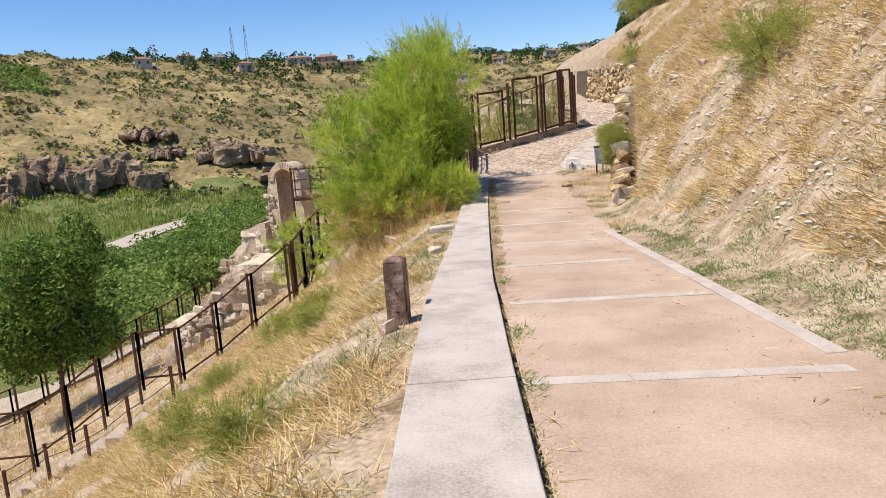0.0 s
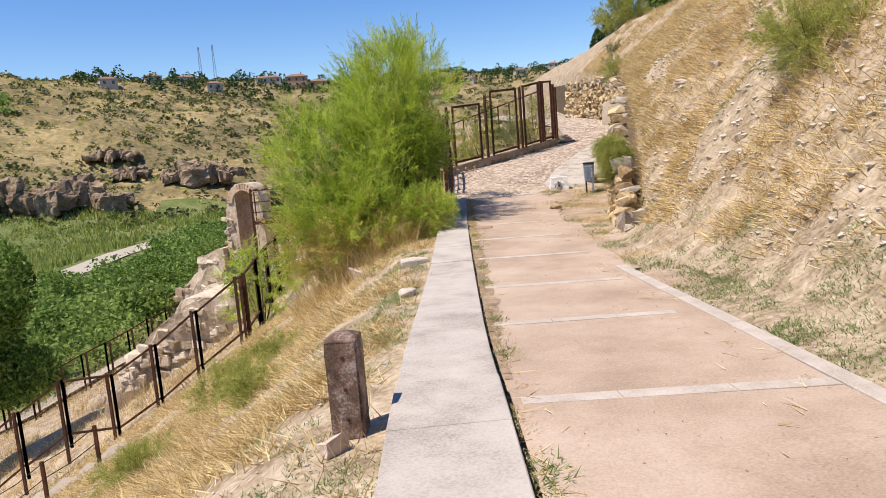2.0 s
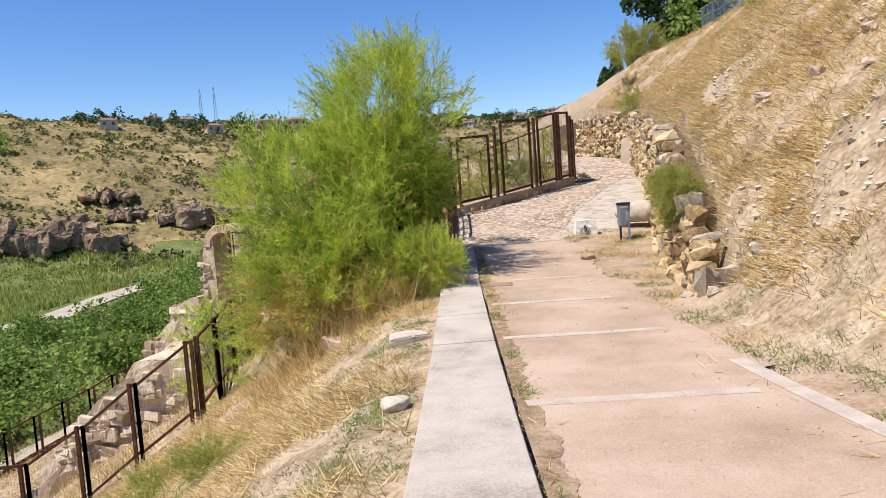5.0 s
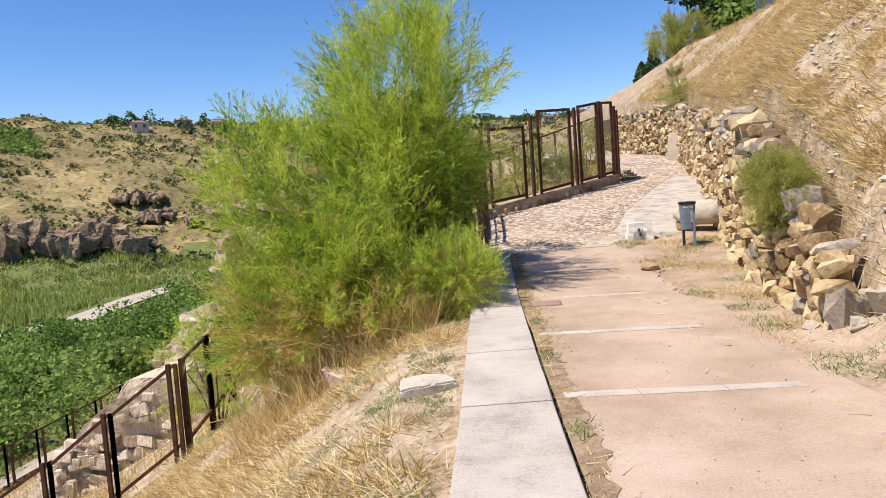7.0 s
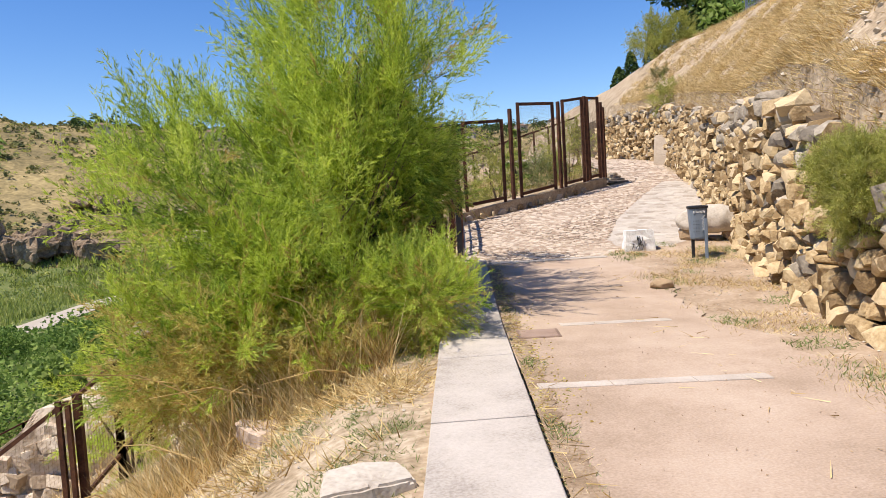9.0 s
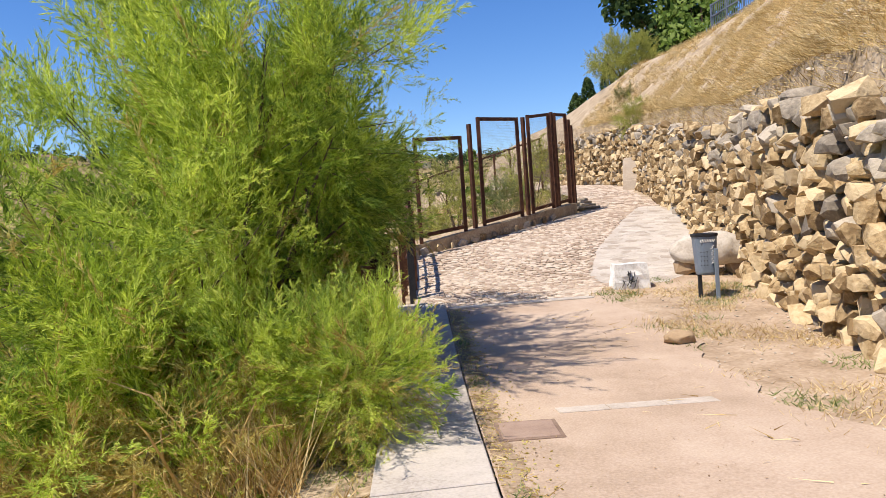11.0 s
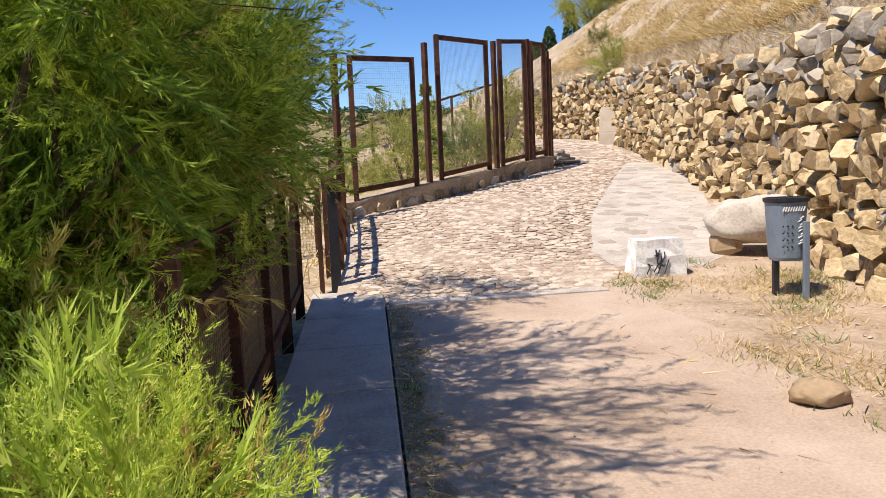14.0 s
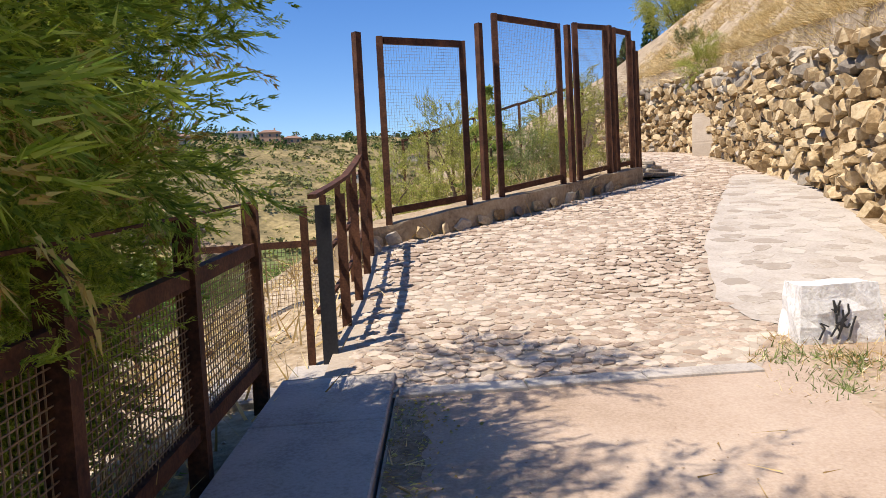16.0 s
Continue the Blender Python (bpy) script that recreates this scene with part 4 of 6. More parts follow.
part("core", lumpy(outline_wall([(-3.6, -3.5), (-3.2, -1.2), (-2.2, -0.3), (-1.3, 0.6), (-0.6, 1.2), (0.6, 1.5), (2.2, 1.9), (3.4, 2.1), (4.0, -3.5)], -1.0, 1.8), 0.4, 0.8, 6), M_RUIN, mound)


def on_mound():
    x = rng.uniform(-2.9, 3.6)
    return (x, -1.05, rng.uniform(-1.6, float(np.interp(x, [-3.2, -1.3, 0.6, 3.6], [-1.2, 0.6, 1.4, 1.9]))))


stud(mound, 170, on_mound, (0.15, 0.36))
for x, y, s in ((-11.2, 31.5, 1.3), (-12.6, 33.5, 1.0), (-10.3, 29.0, 0.9), (-12.9, 36.4, 1.5), (-14.2, 34.0, 0.8)):
    boulder("rubble_block", (x, y, gz(x, y)), (s * 1.3, s, s), "tumbled block of pale rubble masonry", M_RUIN, "rubble", rng.uniform(0, 90), group="tumbled masonry", lift=0.2)

deck = thing("viewing_platform", (-6.4, 38.6, -5.5), "rusted steel viewing platform with railings by the ruin", "platform")
part("floor", box(-0.9, 2.4, -1.0, 0.8, 4.0, 4.16, 0.01), M_RUST, deck)
for x in (-0.86, 0.7, 2.3):
    part("post", bar((x, -0.96, -1.5), (x, -0.96, 5.75), 0.10), M_RUST, deck)
for x in (-0.7, 0.1, 1.5):
    part("baluster", bar((x, -0.96, 4.1), (x, -0.96, 5.6), 0.05), M_RUST, deck)
for z in (5.65, 5.1, 4.6):
    part("rail", bar((-0.86, -0.96, z), (2.3, -0.96, z), 0.05), M_RUST, deck)
for x in (-0.86, -0.86 + 0.5):
    part("rail", bar((x, -0.96, 5.65), (x, 0.8, 5.65), 0.05), M_RUST, deck)


# ---- foliage ----
def unit(v):
    return v / np.maximum(1e-9, np.linalg.norm(v, axis=-1, keepdims=True))


def blades(org, way, length, width, r):
    """Narrow triangles: corner arrays from points, directions, lengths and widths."""
    n = len(org)
    side = unit(np.cross(way, r.normal(size=(n, 3)))) * (np.asarray(width).reshape(-1, 1) / 2)
    v = np.empty((n, 3, 3))
    v[:, 0], v[:, 1], v[:, 2] = org - side, org + side, org + way * np.asarray(length).reshape(-1, 1)
    return v.reshape(-1, 3), np.arange(3 * n).reshape(n, 3)


def leaves(org, size, r, flat=0.0, wide=0.45):
    """Four-cornered leaf clumps with random turns."""
    n = len(org)
    a = unit(r.normal(size=(n, 3)))
    a[:, 2] *= 1 - flat
    b = unit(np.cross(a, r.normal(size=(n, 3))))
    s = np.asarray(size).reshape(-1, 1)
    v = np.empty((n, 4, 3))
    v[:, 0], v[:, 1], v[:, 2], v[:, 3] = org - a * s, org - b * s * wide + a * s * 0.1, org + a * s, org + b * s * (wide + 0.05) - a * s * 0.05
    return v.reshape(-1, 3), np.arange(4 * n).reshape(n, 4)


def in_balls(balls, n, r, shell=0.45):
    """Points in a union of ellipsoids, most of them near the outside, and the outward way."""
    vol = np.array([b[3] * b[4] * b[5] for b in balls]) ** 0.75
    pick = r.choice(len(balls), n, p=vol / vol.sum())
    B = np.array(balls)[pick]
    u = unit(r.normal(size=(n, 3)))
    q = u * (1 - shell * r.random((n, 1)) ** 1.6)
    return B[:, :3] + q * B[:, 3:6], unit(u / B[:, 3:6]), pick


def crown_object(name, parent, mats, balls, sprays, r, per=30, reach=(0.35, 0.75), blade=(0.05, 0.11), width=0.007, lift=0.35, dry=None, keep=None, plume=14):
    """Loose feathery crown: curved sprays of fine blades."""
    m = max(1, sprays // plume)
    p, out, _ = in_balls(balls, m, r)
    pw = unit(out * 0.9 + r.normal(size=(m, 3)) * 0.4 + np.array([0, 0, lift]))
    s = r.random((m, plume, 1)) * np.mean(reach) * 1.5
    p = (p[:, None, :] + pw[:, None, :] * (s - np.mean(reach) * 0.7) + r.normal(size=(m, plume, 3)) * np.mean(reach) * 0.13).reshape(-1, 3)
    way = unit(np.repeat(pw, plume, 0) + r.normal(size=(m * plume, 3)) * 0.42)
    if keep is not None:
        k = keep(p)
        p, way = p[k], way[k]
    n = len(p)
    droop = np.array([0, 0, -1.0]) * r.uniform(0.0, 0.25, (n, 1))
    L = r.uniform(*reach, n)
    t = r.random((n, per)) ** 0.8
    org = p[:, None, :] + way[:, None, :] * (t * L[:, None])[..., None] + droop[:, None, :] * (t ** 2 * L[:, None])[..., None] + r.normal(size=(n, per, 3)) * 0.012
    bw = unit(way[:, None, :] * 1.0 + r.normal(size=(n, per, 3)) * 0.55)
    ln = r.uniform(*blade, (n, per)) * (1.15 - 0.5 * t)
    v, f = blades(org.reshape(-1, 3), bw.reshape(-1, 3), ln.ravel(), np.full(n * per, width), r)
    index = None
    if dry is not None:
        index = np.repeat((r.random(n) < dry(p)).astype(int), per)
    o = big_mesh(name, v, f, mats, index)
    o.parent = parent
    return o


def plume_crown(name, parent, mats, lobes, r, plumes=12, length=(0.4, 0.75), side=16, per=11, twig=0.2, blade=(0.022, 0.042), width=0.010, lift=0.7, dry=None, keep=None):
    """Tufted crown: every lobe is a bouquet of plumes, each plume a curved axis with side sprays of fine blades.
    mats: bright, middle, deep, browned."""
    B = np.array(lobes)
    c = np.repeat(B, plumes, 0)
    n = len(c)
    u = unit(r.normal(size=(n, 3)))
    way = unit(c[:, 6:9] * 0.75 + u * 0.75 + np.array([0, 0, lift]))
    p = c[:, :3] + u * c[:, 3:6] * 0.55
    L = r.uniform(*length, n)
    tip = p + way * L[:, None] * 0.7
    if keep is not None:
        k = keep(tip) & keep(p)
        p, way, L = p[k], way[k], L[k]
        n = len(p)
    bend = unit(r.normal(size=(n, 3)) + np.array([0, 0, -0.5])) * r.uniform(0.05, 0.3, (n, 1))
    t = (np.arange(side) + 0.5)[None] / side + r.normal(size=(n, side)) * 0.02
    q = p[:, None] + way[:, None] * (t * L[:, None])[..., None] + bend[:, None] * (t ** 2 * L[:, None])[..., None]
    ax = unit(way[:, None] + 2 * bend[:, None] * t[..., None])
    w2 = unit(ax * 0.95 + r.normal(size=(n, side, 3)) * 0.42)
    L2 = twig * r.uniform(0.6, 1.2, (n, side)) * (1.15 - 0.75 * np.clip(t, 0, 1))
    t3 = r.random((n, side, per))
    org = q[:, :, None] + w2[:, :, None] * (t3 * L2[..., None])[..., None] + r.normal(size=(n, side, per, 3)) * 0.004
    w3 = unit(w2[:, :, None] + r.normal(size=(n, side, per, 3)) * 0.22)
    ln = r.uniform(*blade, (n, side, per))
    total = n * side * per
    v, f = blades(org.reshape(-1, 3), w3.reshape(-1, 3), ln.ravel(), np.full(total, width), r)
    tone = r.choice(3, n, p=(0.5, 0.34, 0.16))
    if dry is not None:
        tone = np.where(r.random(n) < dry(p), 3, tone)
    o = big_mesh(name, v, f, mats, np.repeat(tone, side * per))
    o.parent = parent
    return o


r = np.random.default_rng(11)
TX, TY = -0.45, 20.2
tam = thing("tamarisk_tree", (0, 0, 0), "large feathery bright green tamarisk leaning over the ledge", "tree")
BALLS = [(0.25, 20.8, 2.2, 1.35, 1.9, 1.9), (-1.75, 20.3, 0.9, 1.35, 1.8, 1.55), (-0.9, 19.7, -0.15, 1.8, 1.4, 0.95), (0.5, 18.85, 0.1, 0.62, 0.65, 0.42), (0.68, 18.7, 0.12, 0.6, 0.75, 0.42), (0.82, 18.9, 0.05, 0.5, 0.65, 0.38), (0.1, 21.7, 1.4, 1.05, 1.5, 1.1), (0.55, 21.9, 1.9, 0.8, 1.4, 0.95), (-0.6, 22.2, 1.5, 1.6, 1.5, 1.3), (0.5, 22.5, 1.6, 0.85, 1.1, 0.9), (-0.7, 21.8, 0.1, 1.0, 1.6, 0.8), (0.0, 21.4, 0.4, 0.7, 1.6, 0.7), (-0.1, 22.9, 0.5, 0.75, 1.1, 0.8), (-0.6, 20.2, 1.2, 1.6, 1.6, 1.5), (-2.3, 19.6, -0.5, 0.9, 1.0, 0.8)]


def clear_of_walk(p):
    x, y, z = p[:, 0], p[:, 1], p[:, 2]
    lim = np.where(y < 19.9, np.where(z > 1.7, 1.5, np.where(y < 18.0, 0.75, np.where((y < 19.7) & (z < 0.4), 1.22, 1.0))), np.where(z > 1.6, 1.75, np.where((z > 0.95) & (y > 20.4), 1.42, 1.1)))
    fence = (y > 19.6) & (x > 0.78) & (z < 0.55)
    return (x < lim) & ~fence


def browned(p):
    return np.clip(0.42 - 0.6 * (p[:, 2] + 0.35), 0.03, 0.7)


def near_walk(p):
    return (p[:, 0] > 0.05) & (p[:, 2] < 2.3)


def thinned(p):
    """The crown is looser where it hangs out over the path."""
    return r.random(len(p)) > 0.55 * ((p[:, 0] > 0.75) & (p[:, 2] > 1.0))


TAM = [M_TAM, M_TAMMID, M_TAMDEEP, M_TAMDRY]


def lobes_in(balls, n, size, shell):
    """Tufts spread over the outside of the crown, with the way each one grows."""
    at, out, _ = in_balls(balls, n, r, shell)
    return [(*q, w, w, w, *o) for q, w, o in zip(at, r.uniform(*size, n), out)]


LOBES = lobes_in(BALLS, 330, (0.12, 0.3), 0.35) + lobes_in([(0.3, 20.8, 2.6, 1.3, 1.7, 1.35)], 46, (0.15, 0.3), 0.3)
plume_crown("crown", tam, TAM, LOBES, r, 15, (0.4, 0.85), 15, 12, 0.24, (0.04, 0.07), 0.0075, 0.8, browned, lambda p: clear_of_walk(p) & ~near_walk(p) & thinned(p))
plume_crown("overhanging_crown", tam, TAM, LOBES + lobes_in(BALLS[3:6], 46, (0.1, 0.2), 0.5) + lobes_in(BALLS[6:13], 120, (0.12, 0.25), 0.4), r, 20, (0.22, 0.46), 15, 17, 0.115, (0.012, 0.026), 0.0036, 0.4, browned, lambda p: clear_of_walk(p) & near_walk(p) & thinned(p))
plume_crown("upper_crown", tam, TAM, lobes_in(BALLS[:3] + BALLS[13:], 70, (0.05, 0.15), 0.06), r, 4, (0.5, 0.85), 18, 10, 0.2, (0.04, 0.07), 0.006, 1.0, browned, lambda p: clear_of_walk(p) & (p[:, 0] < 0.9))
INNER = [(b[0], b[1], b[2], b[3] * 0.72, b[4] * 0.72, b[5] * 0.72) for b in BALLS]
# Darker greens put the shade inside the crown into the leaf colour.
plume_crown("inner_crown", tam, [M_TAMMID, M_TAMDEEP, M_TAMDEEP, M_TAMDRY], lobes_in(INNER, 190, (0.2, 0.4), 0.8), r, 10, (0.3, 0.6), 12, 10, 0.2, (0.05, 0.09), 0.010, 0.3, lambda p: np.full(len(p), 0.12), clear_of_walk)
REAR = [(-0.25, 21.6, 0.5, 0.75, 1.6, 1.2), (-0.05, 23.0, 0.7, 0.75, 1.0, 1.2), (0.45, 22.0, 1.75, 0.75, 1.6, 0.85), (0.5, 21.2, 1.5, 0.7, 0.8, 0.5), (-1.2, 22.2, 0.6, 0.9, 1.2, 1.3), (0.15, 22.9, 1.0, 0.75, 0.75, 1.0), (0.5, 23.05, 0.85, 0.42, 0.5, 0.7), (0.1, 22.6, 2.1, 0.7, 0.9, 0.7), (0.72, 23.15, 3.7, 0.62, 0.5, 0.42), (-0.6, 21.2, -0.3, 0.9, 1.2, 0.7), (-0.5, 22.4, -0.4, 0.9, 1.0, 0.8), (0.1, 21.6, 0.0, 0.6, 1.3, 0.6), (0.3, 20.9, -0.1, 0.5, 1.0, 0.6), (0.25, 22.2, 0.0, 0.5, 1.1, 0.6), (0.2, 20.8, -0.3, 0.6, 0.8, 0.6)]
# Deep tones darken these tufts in place of shade from the crown overhead.
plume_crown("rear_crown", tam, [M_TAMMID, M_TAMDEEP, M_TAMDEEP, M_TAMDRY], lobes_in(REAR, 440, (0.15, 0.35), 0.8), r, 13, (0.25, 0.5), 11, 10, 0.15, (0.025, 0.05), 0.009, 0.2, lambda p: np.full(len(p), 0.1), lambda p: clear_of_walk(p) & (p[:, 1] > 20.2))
SKIRT = [(-1.0, 19.2, -0.75, 1.5, 0.7, 0.5), (-0.3, 18.9, -0.55, 0.8, 0.5, 0.45), (-1.9, 19.3, -0.9, 0.8, 0.7, 0.5), (-0.8, 19.9, -0.5, 1.2, 0.8, 0.6)]
crown_object("dry_skirt", tam, [M_TAM, M_TAMDRY, M_STRAW], SKIRT, 3600, r, 30, (0.2, 0.5), (0.05, 0.12), 0.009, 0.1, lambda p: np.clip(0.95 - 0.5 * (p[:, 2] + 0.6), 0.5, 0.95), clear_of_walk, 12)
for k in range(9):
    a = k * 0.7
    end = Vector((min(0.9, BALLS[k % 6][0]) + 0.4 * math.cos(a), BALLS[k % 6][1] + 0.5 * math.sin(a), BALLS[k % 6][2] + 0.5))
    base = Vector((TX + 0.15 * math.cos(a), TY + 0.15 * math.sin(a), gz(TX, TY) - 0.1))
    mid = base.lerp(end, 0.5) + Vector((0.15 * math.sin(3 * a), 0.15 * math.cos(2 * a), 0.25))
    part("limb", tube([base, base.lerp(mid, 0.5) + Vector((0.05, 0, 0.05)), mid, mid.lerp(end, 0.5) + Vector((0, 0.05, 0.06)), end], [0.045, 0.036, 0.026, 0.015, 0.005], 7), M_BARK, tam)
for bx, by, bz in ((0.75, 20.2, 1.25), (0.6, 19.9, 1.9), (0.9, 20.9, 0.9), (0.2, 19.3, 1.3), (0.85, 21.3, 1.7), (-0.4, 19.0, 0.9), (0.3, 20.6, 2.9)):
    end = Vector((bx, by, bz))
    base = Vector((TX, TY + 0.3, gz(TX, TY) + 0.5))
    mid = base.lerp(end, 0.55) + Vector((r.normal() * 0.12, r.normal() * 0.12, 0.2))
    fork = mid.lerp(end, 0.4) + Vector((r.normal() * 0.3, r.normal() * 0.3, 0.35))
    part("branch", tube([mid.lerp(end, 0.3), fork, fork + (fork - mid) * 0.5], [0.014, 0.009, 0.003], 6), M_BARK, tam)
    part("branch", tube([base, mid, mid.lerp(end, 0.5) + Vector((0, 0, 0.05)), end], [0.03, 0.021, 0.013, 0.005], 7), M_BARK, tam)
bm = bmesh.new()
for k in range(420):
    p, o_, _ = in_balls(BALLS, 1, r, 0.6)
    p, d = Vector(p[0]), Vector(o_[0])
    if not clear_of_walk(np.array([p + d * 0.4]))[0]:
        continue
    q = p - d * 0.5
    bar(q + d * 0.15, p + d * 0.05 + Vector((0, 0, 0.06)), 0.005, 0.005, bm)
tagged(part("twig_mass", bm, M_BARK, tam, "thin grey-brown twigs"), kind="stuff")
for k in range(44):
    base = Vector((r.uniform(-2.3, 0.0), r.uniform(18.2, 18.9), 0))
    base.z = gz(base.x, base.y) - 0.03
    lean = Vector((r.normal() * 0.35 - 0.1, r.normal() * 0.2 - 0.1, r.uniform(0.35, 1.0)))
    bend = Vector((r.normal() * 0.25, r.normal() * 0.15 - 0.1, -0.12))
    part("dead_branch", tube([base, base + lean * 0.5 + bend * 0.1, base + lean + bend * 0.6, base + lean * 1.25 + bend * 1.5], [0.012, 0.010, 0.007, 0.003], 5), M_STRAW, tam, "bare straw-coloured dead branch")
n = 2600
q = np.stack([r.uniform(-2.6, 0.3, n), r.uniform(18.0, 19.2, n), np.zeros(n)], -1)
q[:, 2] = ground_z(q[:, 0], q[:, 1])
v, f = blades(q, unit(np.stack([r.normal(size=n) * 0.5, -0.3 + r.normal(size=n) * 0.4, np.ones(n)], -1)), r.uniform(0.25, 0.85, n), np.full(n, 0.012), r)
o = big_mesh("dead_brush", v, f, [M_STRAW])
o.parent = tam
tagged(o, "straw-coloured dead stalks at the base", kind="stuff")


def bush(name, at, radii, label, mat, n=700, size=0.05, group="", category="shrub", feather=True, seed=0):
    rr = np.random.default_rng(seed + int(abs(at[0] * 100)))
    o = thing(name, at, label, category, group)
    balls = [(0, 0, radii[2] * 0.8, *radii)] + [(rr.uniform(-0.6, 0.6) * radii[0], rr.uniform(-0.6, 0.6) * radii[1], radii[2] * rr.uniform(0.4, 1.2), radii[0] * 0.55, radii[1] * 0.55, radii[2] * 0.6) for _ in range(5)]
    if feather:
        crown_object("crown", o, [mat], balls, n, rr, 22, (size * 3, size * 7), (size, size * 2.2), size * 0.16, 0.5)
    else:
        p, out, _ = in_balls(balls, n, rr)
        v, f = leaves(p, rr.uniform(0.6, 1.3, n) * size, rr)
        c = big_mesh("crown", v, f, [mat])
        c.parent = o
    bm = bmesh.new()
    for k in range(5):
        a = k * 1.26
        tube([(0.05 * math.cos(a), 0.05 * math.sin(a), -0.1), (radii[0] * 0.3 * math.cos(a), radii[1] * 0.3 * math.sin(a), radii[2] * 0.6), (radii[0] * 0.6 * math.cos(a), radii[1] * 0.6 * math.sin(a), radii[2] * 1.1)], [0.03 * radii[0], 0.02 * radii[0], 0.006 * radii[0]], 5, bm)
    part("stems", bm, M_BARK, o)
    return o


M_YGREEN = leaf_material("yellow-green broom", [(0.22, 0.24, 0.05), (0.40, 0.42, 0.09), (0.55, 0.54, 0.18)], 1.2, 0.5, 0.45)
bush("broom_shrub", (5.95, 12.5, gz(5.95, 12.5) - 0.12), (0.72, 0.85, 0.5), "yellow-green broom shrub on the dry bank", M_YGREEN, 1900, 0.045)
bush("broom_shrub", (7.6, 14.6, gz(7.6, 14.6) - 0.1), (0.7, 0.8, 0.6), "yellow-green broom shrub high on the dry bank", M_YGREEN, 1300, 0.045)
bush("broom_shrub", (4.45, 17.2, 0.62), (0.27, 0.38, 0.44), "yellow-green shrub rooted in the stone wall", M_YGREEN, 3000, 0.03)
bush("broom_shrub", (11.7, 39.6, 4.0), (0.85, 0.9, 0.75), "olive-green round shrub on top of the stone wall", M_YGREEN, 700, 0.06)
bush("broom_shrub", (12.6, 43.0, 5.4), (0.6, 0.7, 0.5), "dull green shrub above the stone wall", M_OLIVE, 400, 0.06)
bush("broom_shrub", (12.8, 30.5, gz(12.8, 30.5)), (0.55, 0.5, 0.4), "small dull green shrub on the straw slope", M_YGREEN, 350, 0.05)
bush("broom_shrub", (9.3, 23.0, gz(9.3, 23.0)), (0.5, 0.5, 0.35), "small dull green shrub on the straw slope", M_YGREEN, 300, 0.05)
bush("broom_shrub", (15.0, 49.0, gz(15.0, 49.0) - 0.3), (1.7, 1.6, 1.3), "brownish-green tall shrub beneath the pine", M_YGREEN, 2600, 0.09)
for x, y, s in ((-2.0, 11.6, 0.45), (-2.6, 13.4, 0.5), (-3.3, 14.6, 0.55), (-2.4, 15.2, 0.4), (-3.6, 16.8, 0.5), (-1.5, 5.2, 0.35), (-3.9, 12.3, 0.45), (-4.6, 13.2, 0.5), (-2.9, 7.6, 0.5)):
    bush("sage_bush", (x, y, gz(x, y) - 0.08), (s * 0.8, s * 0.8, s * 0.42), "low yellow-green bush among dry grass", M_YGREEN, 420, 0.045, "bushes on the lower slope")
bush("oleander_shrub", (3.3, 31.3, 1.0), (0.8, 0.7, 0.85), "grey-green leafy shrub behind the mesh screen", M_YGREEN, 520, 0.07)
bush("oleander_shrub", (5.9, 33.6, 1.3), (0.8, 0.7, 1.1), "tall grey-green shrub behind the screens", M_YGREEN, 650, 0.07)
bush("oleander_shrub", (4.9, 33.4, 1.1), (0.7, 0.7, 0.55), "straw and green shrub behind the screens", M_GRASS, 500, 0.07)
bush("oleander_shrub", (2.1, 33.5, 0.8), (0.9, 0.8, 0.6), "low green shrub in dry grass behind the screen", M_YGREEN, 500, 0.07)
bush("leafy_shrub", (-4.4, 23.6, gz(-4.4, 23.6)), (1.1, 1.0, 1.3), "bright green leafy shrub by the fence", M_TAM, 900, 0.06)
bush("leafy_shrub", (-5.2, 27.5, gz(-5.2, 27.5)), (1.1, 1.0, 1.2), "bright green leafy shrub by the ruin", M_LEAF, 1500, 0.1, feather=False)


